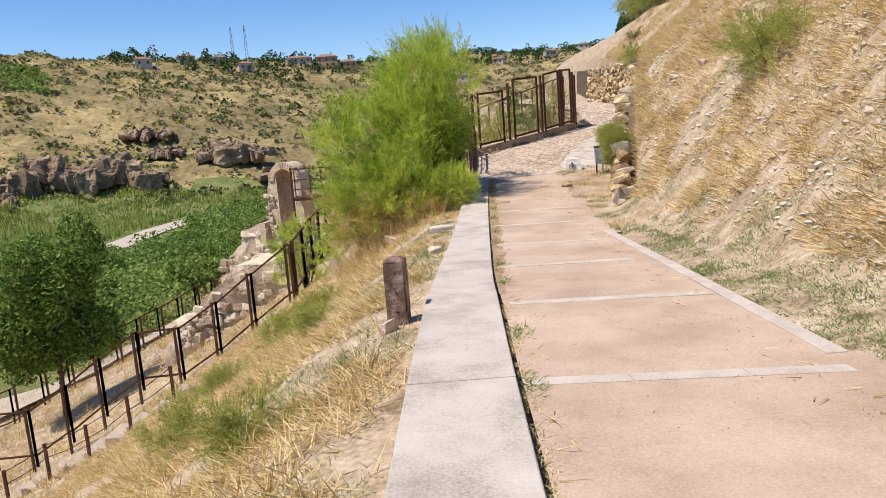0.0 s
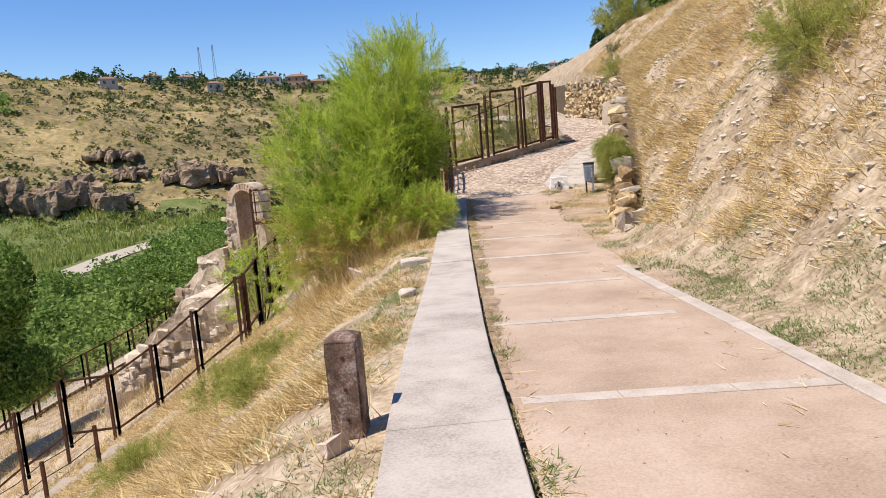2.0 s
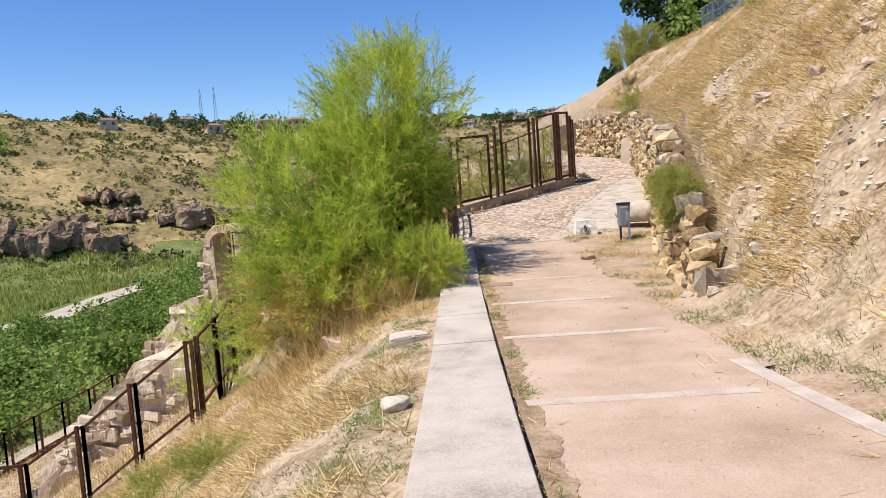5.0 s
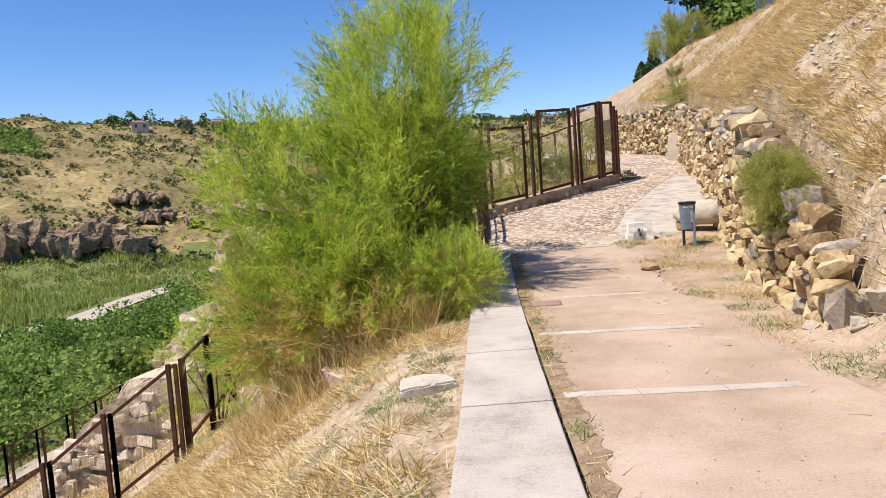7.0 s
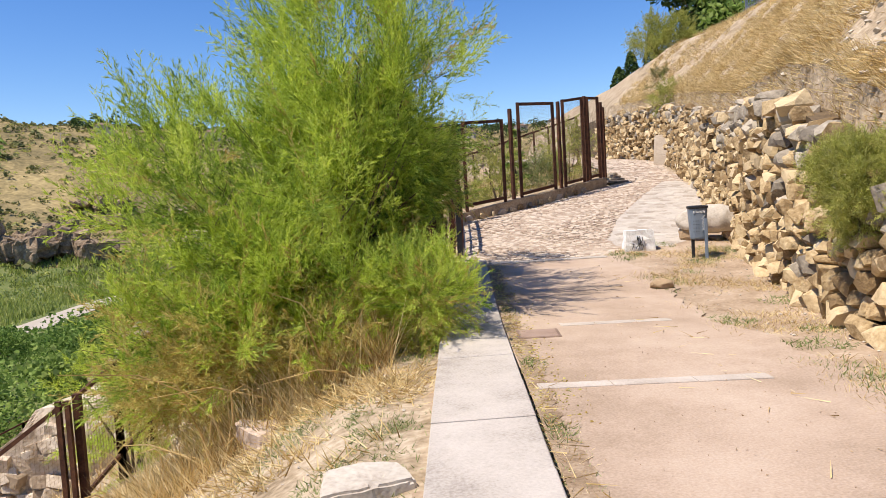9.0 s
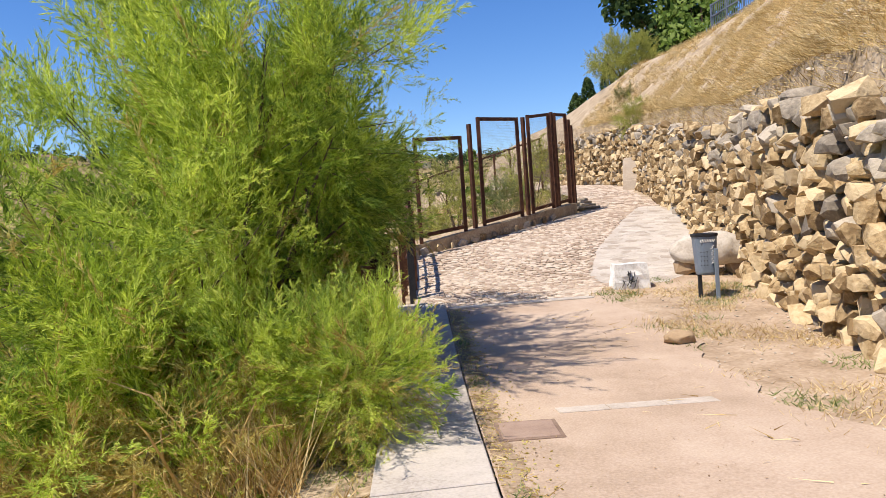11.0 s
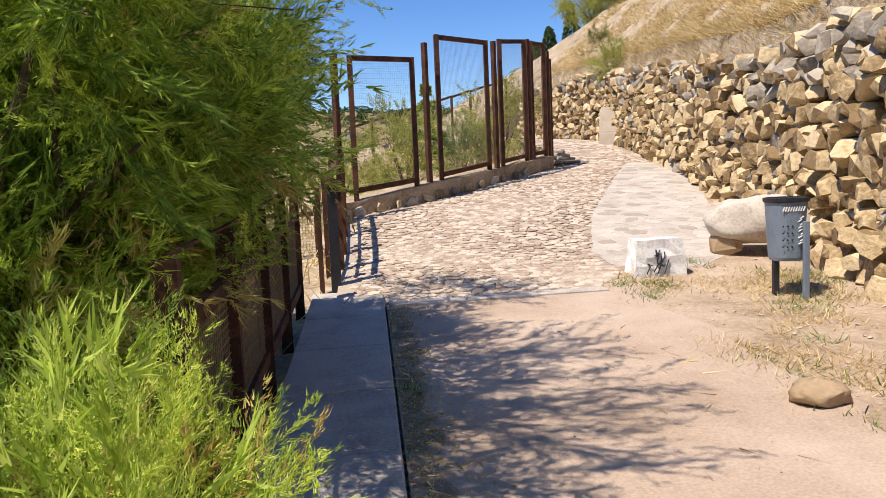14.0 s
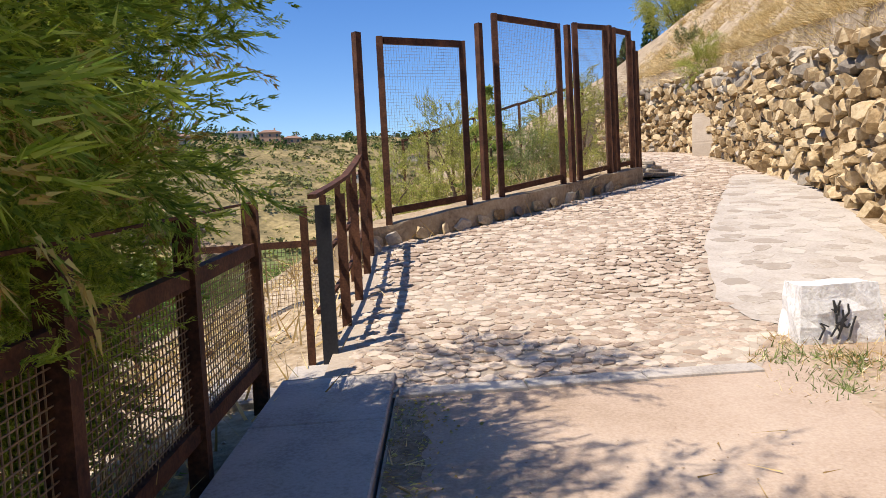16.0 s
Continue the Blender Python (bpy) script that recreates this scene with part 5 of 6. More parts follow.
def tree(name, at, height, radius, label, mat, n=1500, size=0.16, group="", trunk=0.12, kind="round", seed=1, category="tree", low=0.25):
    rr = np.random.default_rng(seed)
    o = thing(name, at, label, category, group)
    if kind == "cypress":
        t = rr.random(n) ** 0.8
        a = rr.uniform(0, math.tau, n)
        prof = radius * np.sin(np.clip(t * 0.93 + 0.07, 0, 1) * math.pi) ** 0.6 * (1 - 0.35 * t)
        q = prof * (1 - 0.4 * rr.random(n) ** 2)
        p = np.stack([q * np.cos(a), q * np.sin(a), t * height], -1) + rr.normal(size=(n, 3)) * radius * 0.07
    elif kind == "fir":
        t = rr.random(n)
        tier = np.floor(t * 7) / 7
        a = rr.uniform(0, math.tau, n)
        q = radius * (1 - tier) * (0.35 + 0.65 * rr.random(n) ** 0.5)
        p = np.stack([q * np.cos(a), q * np.sin(a), height * (0.05 + 0.95 * tier) + 0.10 * height * (1 - q / radius) * rr.random(n)], -1)
    else:
        balls = [(0, 0, height * 0.6, radius * 0.7, radius * 0.7, height * 0.33)]
        for _ in range(11):
            a, e = rr.uniform(0, math.tau), rr.uniform(low, 0.85)
            balls.append((radius * 0.65 * math.cos(a), radius * 0.65 * math.sin(a), height * e, radius * rr.uniform(0.3, 0.48), radius * rr.uniform(0.3, 0.48), height * rr.uniform(0.11, 0.2)))
        p, _, _ = in_balls(balls, n, rr, 0.5)
    v, f = leaves(p, rr.uniform(0.6, 1.35, n) * size, rr)
    c = big_mesh("crown", v, f, [mat])
    c.parent = o
    bm = tube([(0, 0, -0.4), (0.05 * radius, 0, height * 0.3), (0.02 * radius, 0.04 * radius, height * 0.75)], [trunk, trunk * 0.75, trunk * 0.25], 8)
    if kind == "round":
        for k in range(5):
            a = k * 1.3
            tube([(0, 0, height * (0.2 + 0.05 * k)), (radius * 0.4 * math.cos(a), radius * 0.4 * math.sin(a), height * (0.42 + 0.05 * k)), (radius * 0.65 * math.cos(a), radius * 0.65 * math.sin(a), height * (0.5 + 0.06 * k))], [trunk * 0.5, trunk * 0.3, trunk * 0.08], 6, bm)
    part("trunk", bm, M_BARK, o)
    return o


tree("elm_tree", (-15.6, 28.0, gz(-15.6, 28.0) - 0.2), -0.4 - gz(-15.6, 28.0), 2.5, "broad dark green leafy tree below the slope", M_ELM, 30000, 0.095, seed=3, low=0.3)
tree("pine_tree", (18.2, 51.5, 7.6), 9.0, 2.9, "dark green spreading pine on the hill crest", M_PINE, 5000, 0.22, seed=4)
tree("broadleaf_tree", (19.4, 49.0, 7.2), 6.0, 2.4, "bright green leafy tree behind the crest fence", M_LEAF, 2500, 0.2, seed=5)
tree("fir_sapling", (4.0, 32.6, 0.9), 2.3, 0.75, "young bright green conifer behind the screens", M_LEAF, 1600, 0.06, trunk=0.04, kind="fir", seed=6)
for x, y, hgt in ((22.2, 70.0, 6.2), (20.6, 70.5, 4.6), (19.7, 71.0, 3.4)):
    tree("cypress_tree", (x, y, gz(x, y) - 0.5), hgt, 0.85, "slender dark cypress behind the hillside", M_PINE, 1500, 0.15, "cypresses on the crest", kind="cypress", seed=int(x * 10))

crest = thing("crest_fence", (15.7, 34.0, 7.0), "blue-grey metal railing along the hill crest", "fence")
M_BLUE = material("blue-grey paint", [(0.10, 0.13, 0.17), (0.16, 0.19, 0.24)], 5, 0.6, 0.1, 40)
for k in range(7):
    yk = 1.2 * k
    zk = gz(15.7, 34 + yk) - 7.0
    part("post", bar((0, yk, zk - 0.2), (0, yk, zk + 1.1), 0.06), M_BLUE, crest)
    if k:
        for hh in (1.05, 0.6, 0.2):
            part("rail", bar((0, yk - 1.2, zl + hh), (0, yk, zk + hh), 0.05), M_BLUE, crest)
        for j in range(1, 8):
            part("bar", bar((0, yk - 1.2 + 0.15 * j, zk + 0.2), (0, yk - 1.2 + 0.15 * j, zk + 1.05), 0.02), M_BLUE, crest)
    zl = zk

# ---- valley: river, woods, opposite hillside ----
wv, wf = [], []
RV = [(-82, 40), (-74, 80), (-66, 110), (-60, 134), (-61, 160), (-58, 185), (-36, 208), (10, 218), (60, 218)]
for x, y in RV:
    wv += [(x - 5, y + 2, -15.75), (x + 2, y - 2, -15.75)]
for i in range(len(RV) - 1):
    wf.append((2 * i, 2 * i + 1, 2 * i + 3, 2 * i + 2))
tagged(link_mesh("water", wv, wf, M_WATER), "pale muddy river in the valley", "river", kind="structure")


def river_distance(x, y):
    d = np.full(np.shape(x), 1e9)
    for (x0, y0), (x1, y1) in zip(RV, RV[1:]):
        t = np.clip(((x - x0) * (x1 - x0) + (y - y0) * (y1 - y0)) / ((x1 - x0) ** 2 + (y1 - y0) ** 2), 0, 1)
        d = np.minimum(d, np.hypot(x - x0 - t * (x1 - x0), y - y0 - t * (y1 - y0)))
    return d


def cluster(name, xs, ys, radius, height, per, size, mat, label, category, r):
    """Many far bushes or trees: leaf clumps in uneven domes."""
    n = len(xs)
    zs = ground_z(xs, ys)
    u = unit(r.normal(size=(n, per, 3)))
    u[..., 2] = np.abs(u[..., 2])
    q = u * (1 - 0.35 * r.random((n, per, 1)) ** 1.4) * (0.85 + 0.25 * r.random((n, 1, 1)))
    p = np.stack([xs, ys, zs], -1)[:, None, :] + q * np.stack([radius, radius, height], -1)[:, None, :]
    s = (np.asarray(size).reshape(-1, 1) * r.uniform(0.6, 1.3, (n, per))).ravel()
    v, f = leaves(p.reshape(-1, 3), s, r, 0.3, 0.75)
    return tagged(big_mesh(name, v, f, [mat]), label, category, kind="stuff")


def scatter(n, r, lo, hi, a0, a1):
    rad = np.sqrt(r.uniform(lo ** 2, hi ** 2, n))
    az = np.radians(r.uniform(a0, a1, n))
    return -rad * np.sin(az), rad * np.cos(az)


r = np.random.default_rng(21)
x, y = scatter(15000, r, 205, 560, -22, 62)
keep = (ground_z(x, y) > -13) & (wave(x, y, 17, 3.0) + r.normal(size=len(x)) * 0.7 > -0.25)
x, y = x[keep], y[keep]
rad = 0.7 + 2.4 * r.random(len(x)) ** 3
cluster("hillside_shrubs", x, y, rad, rad * 0.9, 20, rad * 0.33, M_OLIVE, "scattered olive-green shrubs over a dry hillside", "shrubs", r)
x, y = scatter(1700, r, 200, 420, 2, 60)
rad = r.uniform(0.5, 1.5, len(x))
cluster("hillside_broom", x, y, rad, rad * 0.75, 22, rad * 0.28, M_YGREEN, "scattered yellow-green broom on a dry hillside", "shrubs", r)
x, y = scatter(160, r, 330, 372, 27, 36)
rad = r.uniform(2.0, 3.6, len(x))
cluster("hilltop_thicket", x, y, rad, rad * 0.8, 60, rad * 0.2, M_LEAF, "green thicket near the hilltop", "shrubs", r)
x, y = scatter(2600, r, 380, 760, -22, 23)
el = (ground_z(x, y)) / np.hypot(x, y)
keep = (el > 0.085) & (wave(x, y, 30, 5.0) + r.normal(size=len(x)) * 0.4 > -0.2)
x, y = x[keep], y[keep]
rad = r.uniform(1.6, 3.9, len(x))
cluster("ridge_trees", x, y, rad, rad * r.uniform(1.2, 2.2, len(x)), 44, rad * 0.26, M_PINE, "dark trees along the far ridge", "trees", r)
x, y = scatter(1250, r, 44, 200, 2, 60)
keep = (ground_z(x, y) < -9.3) & (river_distance(x, y) > 13) & (x > -52 - 0.02 * y)
x, y = x[keep], y[keep]
rad = r.uniform(1.2, 3.0, len(x)) + 1.9 * r.random(len(x)) ** 3
tone = wave(x, y, 9, 2.0) + 0.6 * r.normal(size=len(x)) > 0.25
close = np.hypot(x, y) < 85
for nm, pick, per, fine, mat in (("riverside_thicket", close & ~tone, 520, 0.045, M_ELM), ("riverside_thicket", close & tone, 520, 0.045, M_LEAF), ("riverside_woods", ~close & ~tone, 200, 0.09, M_ELM), ("riverside_woods", ~close & tone, 200, 0.09, M_LEAF)):
    hg = rad[pick] * r.uniform(0.9, 2.0, int(pick.sum()))
    cluster(nm, x[pick], y[pick], rad[pick], hg, per, rad[pick] * fine, mat, "dense green riverside trees", "trees", r)
n = 90
y = np.concatenate([r.uniform(70, 116, 50), r.uniform(160, 195, 40)])
x = np.interp(y, [80, 110, 134, 160, 185], [-74, -66, -60, -61, -58]) + r.uniform(5, 13, n)
rad = r.uniform(1.6, 3.0, n)
cluster("bank_trees", x, y, rad, rad * r.uniform(1.0, 1.5, n), 130, rad * 0.13, M_ELM, "green trees along the near river bank", "trees", r)
M_REED = leaf_material("river reeds", [(0.19, 0.24, 0.05), (0.33, 0.39, 0.085), (0.46, 0.48, 0.16)], 0.15, 0.4, 0.4)
x, y = scatter(8000, r, 80, 225, 0, 60)
rd = river_distance(x, y)
keep = (rd > 8) & (rd < 62) & (x < -62) | (rd > 8) & (rd < 20) & (y > 170)
x, y = x[keep], y[keep]
n = len(x) * 9
bx, by = np.repeat(x, 9) + r.normal(size=n) * 0.9, np.repeat(y, 9) + r.normal(size=n) * 0.9
reach = (1.2 + 0.9 * np.clip(wave(bx, by, 7, 2.0), -0.6, 1)) * r.uniform(0.8, 1.5, n)
v, f = blades(np.stack([bx, by, ground_z(bx, by) - 0.1], -1), unit(np.stack([r.normal(size=n) * 0.3, r.normal(size=n) * 0.3, np.ones(n)], -1)), reach, np.full(n, 0.45), r)
tagged(big_mesh("river_reeds", v, f, [M_REED]), "bright green reeds along the river", "reeds", kind="stuff")
for x, y, hgt in ((-22, 62, 6.5), (-28, 58, 6), (-33, 66, 7), (-18, 52, 5), (-26, 75, 7), (-37, 80, 7.5), (-24, 47, 5), (-30, 48, 5.5), (-40, 62, 7), (-15, 60, 6), (-20, 80, 7), (-33, 95, 7)):
    tree("riverside_tree", (x, y, gz(x, y) - 0.3), hgt * 0.75, hgt * 0.42, "round green riverside tree", M_ELM if x % 3 else M_LEAF, 5000, 0.14, "trees by the river", seed=int(-x))


def cliff(name, at, w, d, hgt, seed, n=16):
    rr = np.random.default_rng(seed)
    o = thing(name, at, "dark craggy rock outcrop on the opposite hillside", "cliff", "outcrops over the river", rz=math.degrees(math.atan2(at[1], at[0])) - 90)
    for k in range(n):
        b2 = block_bm(rr)
        e, up = rr.uniform(-0.5, 0.5), rr.random()
        tall = 1 - 1.5 * abs(e)
        sx, sy, sz = w * rr.uniform(0.14, 0.34), d * rr.uniform(0.6, 1.2), hgt * rr.uniform(0.3, 0.75) * tall
        off = Vector((e * w, (up - 0.6) * d * 0.9, hgt * tall * (0.62 * up - 0.05)))
        for v in b2.verts:
            v.co = Vector((v.co.x * sx, v.co.y * sy, v.co.z * sz))
        bmesh.ops.subdivide_edges(b2, edges=b2.edges[:], cuts=5, use_grid_fill=True)
        for v in b2.verts:
            p = v.co + off
            q = Vector((p.x * 0.9, p.y * 0.5, p.z * 0.35))
            v.co = p + Vector((noise.noise(q * 0.45), noise.noise(q * 0.45 + Vector((3, 0, 0))), noise.noise(p * 0.3 + Vector((0, 3, 0))))) * 1.9 + Vector((noise.noise(q * 1.6), noise.noise(q * 1.6 + Vector((5, 0, 0))), noise.noise(p * 1.1 + Vector((0, 5, 0))))) * 0.9
        part("crag", b2, M_CLIFF, o)
    return o


for k, (az, rr_, w, hh) in enumerate(((27.4, 226, 30, 13), (23.4, 230, 24, 14), (32.0, 224, 16, 5), (15.2, 252, 22, 9), (19.6, 262, 12, 4), (37, 214, 18, 8), (11.5, 236, 14, 6), (21, 285, 16, 4))):
    x, y = -rr_ * math.sin(math.radians(az)), rr_ * math.cos(math.radians(az))
    cliff("rock_outcrop", (x, y, gz(x, y)), w, 9, hh, 40 + k)


def house(az, dist, w, d, storeys, wall_mat, label, turn=0.0, hip=True):
    x, y = -dist * math.sin(math.radians(az)), dist * math.cos(math.radians(az))
    o = thing("house", (x, y, gz(x, y) - 0.5), label, "house", "houses on the far ridge", rz=az + turn)
    hgt = 3.0 * storeys + 1.0
    part("wall", box(-w / 2, w / 2, -d / 2, d / 2, -4, hgt), wall_mat, o)
    bm = loft([[(s1 * (w / 2 + 0.6), s2 * (d / 2 + 0.6), hgt) for s1, s2 in ((-1, -1), (1, -1), (1, 1), (-1, 1))], [(s1 * (w / 2 - d * 0.4), s2 * 0.2, hgt + d * 0.22) for s1, s2 in ((-1, -1), (1, -1), (1, 1), (-1, 1))]])
    part("roof", bm, M_ROOF, o)
    part("chimney", box(w * 0.2, w * 0.2 + 0.8, 0.3, 1.1, hgt, hgt + d * 0.22 + 1.2), wall_mat, o)
    nw = max(2, int(w / 3.5))
    for s in range(storeys):
        for i in range(nw):
            cxw = (i + 0.5) / nw * w - w / 2
            part("window", box(cxw - 0.6, cxw + 0.6, -d / 2 - 0.06, -d / 2 + 0.1, 1.6 + 3.0 * s, 3.1 + 3.0 * s), M_PANE, o)
    return o


house(7.3, 470, 13, 9, 2, M_HOUSE, "three-storey terracotta house with a tiled roof")
house(5.7, 475, 11, 8, 1, M_HOUSE, "low terracotta house with a tiled roof")
house(9.4, 465, 15, 6, 1, M_PALEHOUSE, "long pale walled house on the ridge")
for az, dist, w in ((13.4, 418, 8), (15.3, 430, 8), (17.6, 405, 8), (20.6, 390, 8), (-3.5, 440, 10), (-6.0, 530, 8), (-1.5, 400, 9), (-10.0, 560, 9), (-12.5, 590, 8), (0.6, 370, 9)):
    house(az, dist, w, 6, 1, M_PALEHOUSE, "pale house among trees on the far hill", turn=float(r.uniform(-20, 20)))


def mast(az, dist, hgt, name, label, lattice):
    x, y = -dist * math.sin(math.radians(az)), dist * math.cos(math.radians(az))
    o = thing(name, (x, y, gz(x, y) - 0.5), label, "mast" if lattice else "utility pole")
    if lattice:
        for s1, s2 in ((-1, -1), (1, -1), (1, 1), (-1, 1)):
            part("leg", bar((s1 * 0.9, s2 * 0.9, 0), (s1 * 0.2, s2 * 0.2, hgt), 0.09), M_RUST, o)
        for k in range(8):
            q = 0.9 - 0.7 * k / 8
            part("brace", bar((-q, -q, hgt * k / 8), (q - 0.09, -q + 0.09, hgt * (k + 1) / 8), 0.06), M_RUST, o)
    else:
        part("pole", tube([(0, 0, -1), (0, 0, hgt)], [0.16, 0.11], 8), M_PALEROCK, o)
        part("crossarm", bar((-0.9, 0, hgt - 0.6), (0.9, 0, hgt - 0.6), 0.12), M_PALEROCK, o)


mast(14.2, 440, 20, "radio_mast", "tall thin lattice radio mast on the ridge", True)
mast(13.2, 440, 24, "radio_mast", "tall thin lattice radio mast on the ridge", True)
for az, dist, hgt in ((23.2, 330, 13), (19.6, 360, 13), (31.2, 270, 12)):
    mast(az, dist, hgt, "utility_pole", "pale wooden utility pole on the hillside", False)

# ---- dry grass, weeds, litter on the ground ----
r = np.random.default_rng(31)


def tufts(name, xs, ys, per, length, width, mat, label, lean=0.6, bias=(0, 0), spread=0.06, lift=0.0):
    n = len(xs)
    X_ = np.repeat(xs, per) + r.normal(size=n * per) * spread
    Y_ = np.repeat(ys, per) + r.normal(size=n * per) * spread
    org = np.stack([X_, Y_, ground_z(X_, Y_) - 0.01 + lift], -1)
    way = unit(np.stack([r.normal(size=n * per) * lean + bias[0], r.normal(size=n * per) * lean + bias[1], np.abs(r.normal(size=n * per)) * 0.6 + 0.35], -1))
    v, f = blades(org, way, r.uniform(*length, n * per), np.full(n * per, width), r)
    return tagged(big_mesh(name, v, f, [mat]), label, "grass", kind="stuff")


def field(n, x0, x1, y0, y1, ok):
    xs, ys = r.uniform(x0, x1, n), r.uniform(y0, y1, n)
    k = ok(xs, ys)
    return xs[k], ys[k]


def on_bank(x, y):
    return np.where(y < 15.2, x > np.interp(y, KERB_Y, KERB_X) + 1.1, x > wall_x(y) + 0.42)


def on_left(x, y):
    return x < left_x(y) - 0.15


xs, ys = field(60000, 3, 16, -1, 46, lambda x, y: on_bank(x, y) & (wave(x, y, 0.9, 4.0) + 0.8 * wave(x, y, 0.25, 3.0) + 0.4 * wave(x, y, 0.08, 6.0) > 0.0 - 0.25 * (y > 17)))
tufts("bank_straw", xs, ys, 9, (0.07, 0.33), 0.012, M_STRAW, "dry straw grass over the steep bank", 1.3, (-0.8, 0.0), 0.06)
xs, ys = field(26000, 3, 13, 0, 34, lambda x, y: on_bank(x, y) & (wave(x, y, 0.5, 8.0) + 0.5 * wave(x, y, 0.13, 1.0) > 0.2))
tufts("fallen_straw", xs, ys, 10, (0.12, 0.36), 0.012, M_STRAW, "fallen straw lying in mats on the bank", 1.9, (-1.5, -0.2), 0.06, 0.02)
ys = r.uniform(16.0, 44, 6000)
xs = wall_x(ys) + 0.3 + 0.55 * r.random(6000)
tufts("brow_straw", xs, ys, 6, (0.05, 0.2), 0.010, M_STRAW, "dry straw hanging over the top of the stone wall", 0.7, (-0.8, 0), 0.05)
xs, ys = field(9000, 3, 9, -1, 16, lambda x, y: on_bank(x, y) & (wave(x, y, 0.6, 5.5) > 0.35))
tufts("bank_stubble", xs, ys, 6, (0.04, 0.13), 0.009, M_GRASS, "sparse grey-green stubble on the bank", 1.0, (-0.3, 0), 0.05)
xs, ys = field(34000, -9, 1.2, 0.5, 21.5, lambda x, y: on_left(x, y) & (wave(x, y, 0.7, 2.2) + 0.6 * wave(x, y, 0.2, 6.0) > -0.2 + 0.55 * (x > left_x(y) - 0.8 - 0.7 * smooth_step(8, 13, y))))
tufts("slope_straw", xs, ys, 9, (0.06, 0.32), 0.011, M_STRAW, "dry straw grass over the lower slope", 1.6, (-0.4, 0.0), 0.09)
xs, ys = field(12000, -26, 7, 8, 58, lambda x, y: on_left(x, y) & ((x < -9) | (y > 22)) & (wave(x, y, 1.5, 3.0) > -0.4))
tufts("terrace_straw", xs, ys, 9, (0.2, 0.6), 0.02, M_STRAW, "dry straw grass on the lower terraces", 0.7, (0, 0), 0.2)
xs, ys = field(9000, 2.7, 6, -1, 15, lambda x, y: (x > np.interp(y, KERB_Y, KERB_X) + 0.2) & (x < np.interp(y, KERB_Y, KERB_X) + 1.5) & (wave(x, y, 0.35, 1.0) > 0.15))
tufts("kerb_weeds", xs, ys, 14, (0.03, 0.085), 0.010, M_GRASS, "low grey-green weeds along the kerb", 1.0, (0, 0), 0.05)
xs, ys = field(12000, -3, 1.3, 1, 19, lambda x, y: on_left(x, y) & (x > left_x(y) - 1.6) & (wave(x, y, 0.5, 5.0) + 0.4 * wave(x, y, 0.1, 5.0) > 0.1))
tufts("ledge_weeds", xs, ys, 10, (0.03, 0.08), 0.008, M_GRASS, "low grey-green weeds beside the ledge", 1.0, (0, 0), 0.06)
xs, ys = field(4500, 3.2, 7, 15, 25, lambda x, y: (x > np.interp(y, KERB_Y, KERB_X) + 0.3) & (x < wall_x(y) - 0.1) & (x > ramp_right(y) - 9 * (y < 23.8)) & (wave(x, y, 0.4, 2.0) > 0.25))
tufts("verge_weeds", xs, ys, 8, (0.03, 0.11), 0.012, M_GRASS, "sparse weeds and dry grass on the verge", 1.0, (0, 0), 0.05)
xs, ys = field(11000, 2.8, 7.5, 12.5, 26, lambda x, y: (x > np.interp(y, KERB_Y, KERB_X) - 0.1) & (x < wall_x(y) - 0.05) & (wave(x, y, 0.5, 7.0) + 0.5 * wave(x, y, 0.12, 2.0) > 0.1))
tufts("verge_straw", xs, ys, 8, (0.03, 0.13), 0.008, M_STRAW, "trampled straw on the verge", 1.3, (0, 0), 0.09)

# ragged dry fringe between ledge and path
n = 9000
ey = r.uniform(1, 23.6, n)
k = wave(ey, ey * 0.7, 0.35, 1.0) + 0.5 * wave(ey, ey * 0.2, 0.1, 2.0) > -0.35
ey = ey[k]
ex = ledge_x(ey) + 0.02 + np.abs(r.normal(size=len(ey))) * (0.05 + 0.05 * (ey > 8))
v, f = blades(np.stack([ex, ey, path_z(ey) - 0.006], -1), unit(np.stack([r.normal(size=len(ey)) + 0.3, r.normal(size=len(ey)), 0.25 + np.abs(r.normal(size=len(ey))) * 0.4], -1)), r.uniform(0.015, 0.06, len(ey)), np.full(len(ey), 0.006), r)
tagged(big_mesh("ledge_fringe", v, f, [M_STRAW, M_GRASS], (r.random(len(ey)) < 0.3).astype(int)), "short dry grass fringing the ledge", "grass", kind="stuff")
# creeping green mats beyond the kerb
mx, my = [], []
for c in range(34):
    cy = r.uniform(2.0, 11.5)
    cxm = float(np.interp(cy, KERB_Y, KERB_X)) + 0.15 + r.uniform(0.15, 0.75)
    q = int(r.integers(50, 130))
    mx.append(cxm + r.normal(size=q) * r.uniform(0.06, 0.13))
    my.append(cy + r.normal(size=q) * r.uniform(0.10, 0.26))
tufts("weed_mats", np.concatenate(mx), np.concatenate(my), 9, (0.02, 0.06), 0.010, M_GRASS, "low creeping green weeds beyond the kerb", 1.1, (0, 0), 0.02)
mx, my = [], []
for c in range(26):
    cy = r.uniform(4.0, 17.5)
    cxm = float(left_x(np.array(cy))) - r.uniform(0.2, 0.9)
    q = int(r.integers(50, 120))
    mx.append(cxm + r.normal(size=q) * r.uniform(0.08, 0.16))
    my.append(cy + r.normal(size=q) * r.uniform(0.12, 0.28))
tufts("verge_mats", np.concatenate(mx), np.concatenate(my), 9, (0.02, 0.06), 0.010, M_GRASS, "low creeping green weeds beside the ledge", 1.1, (0, 0), 0.02)
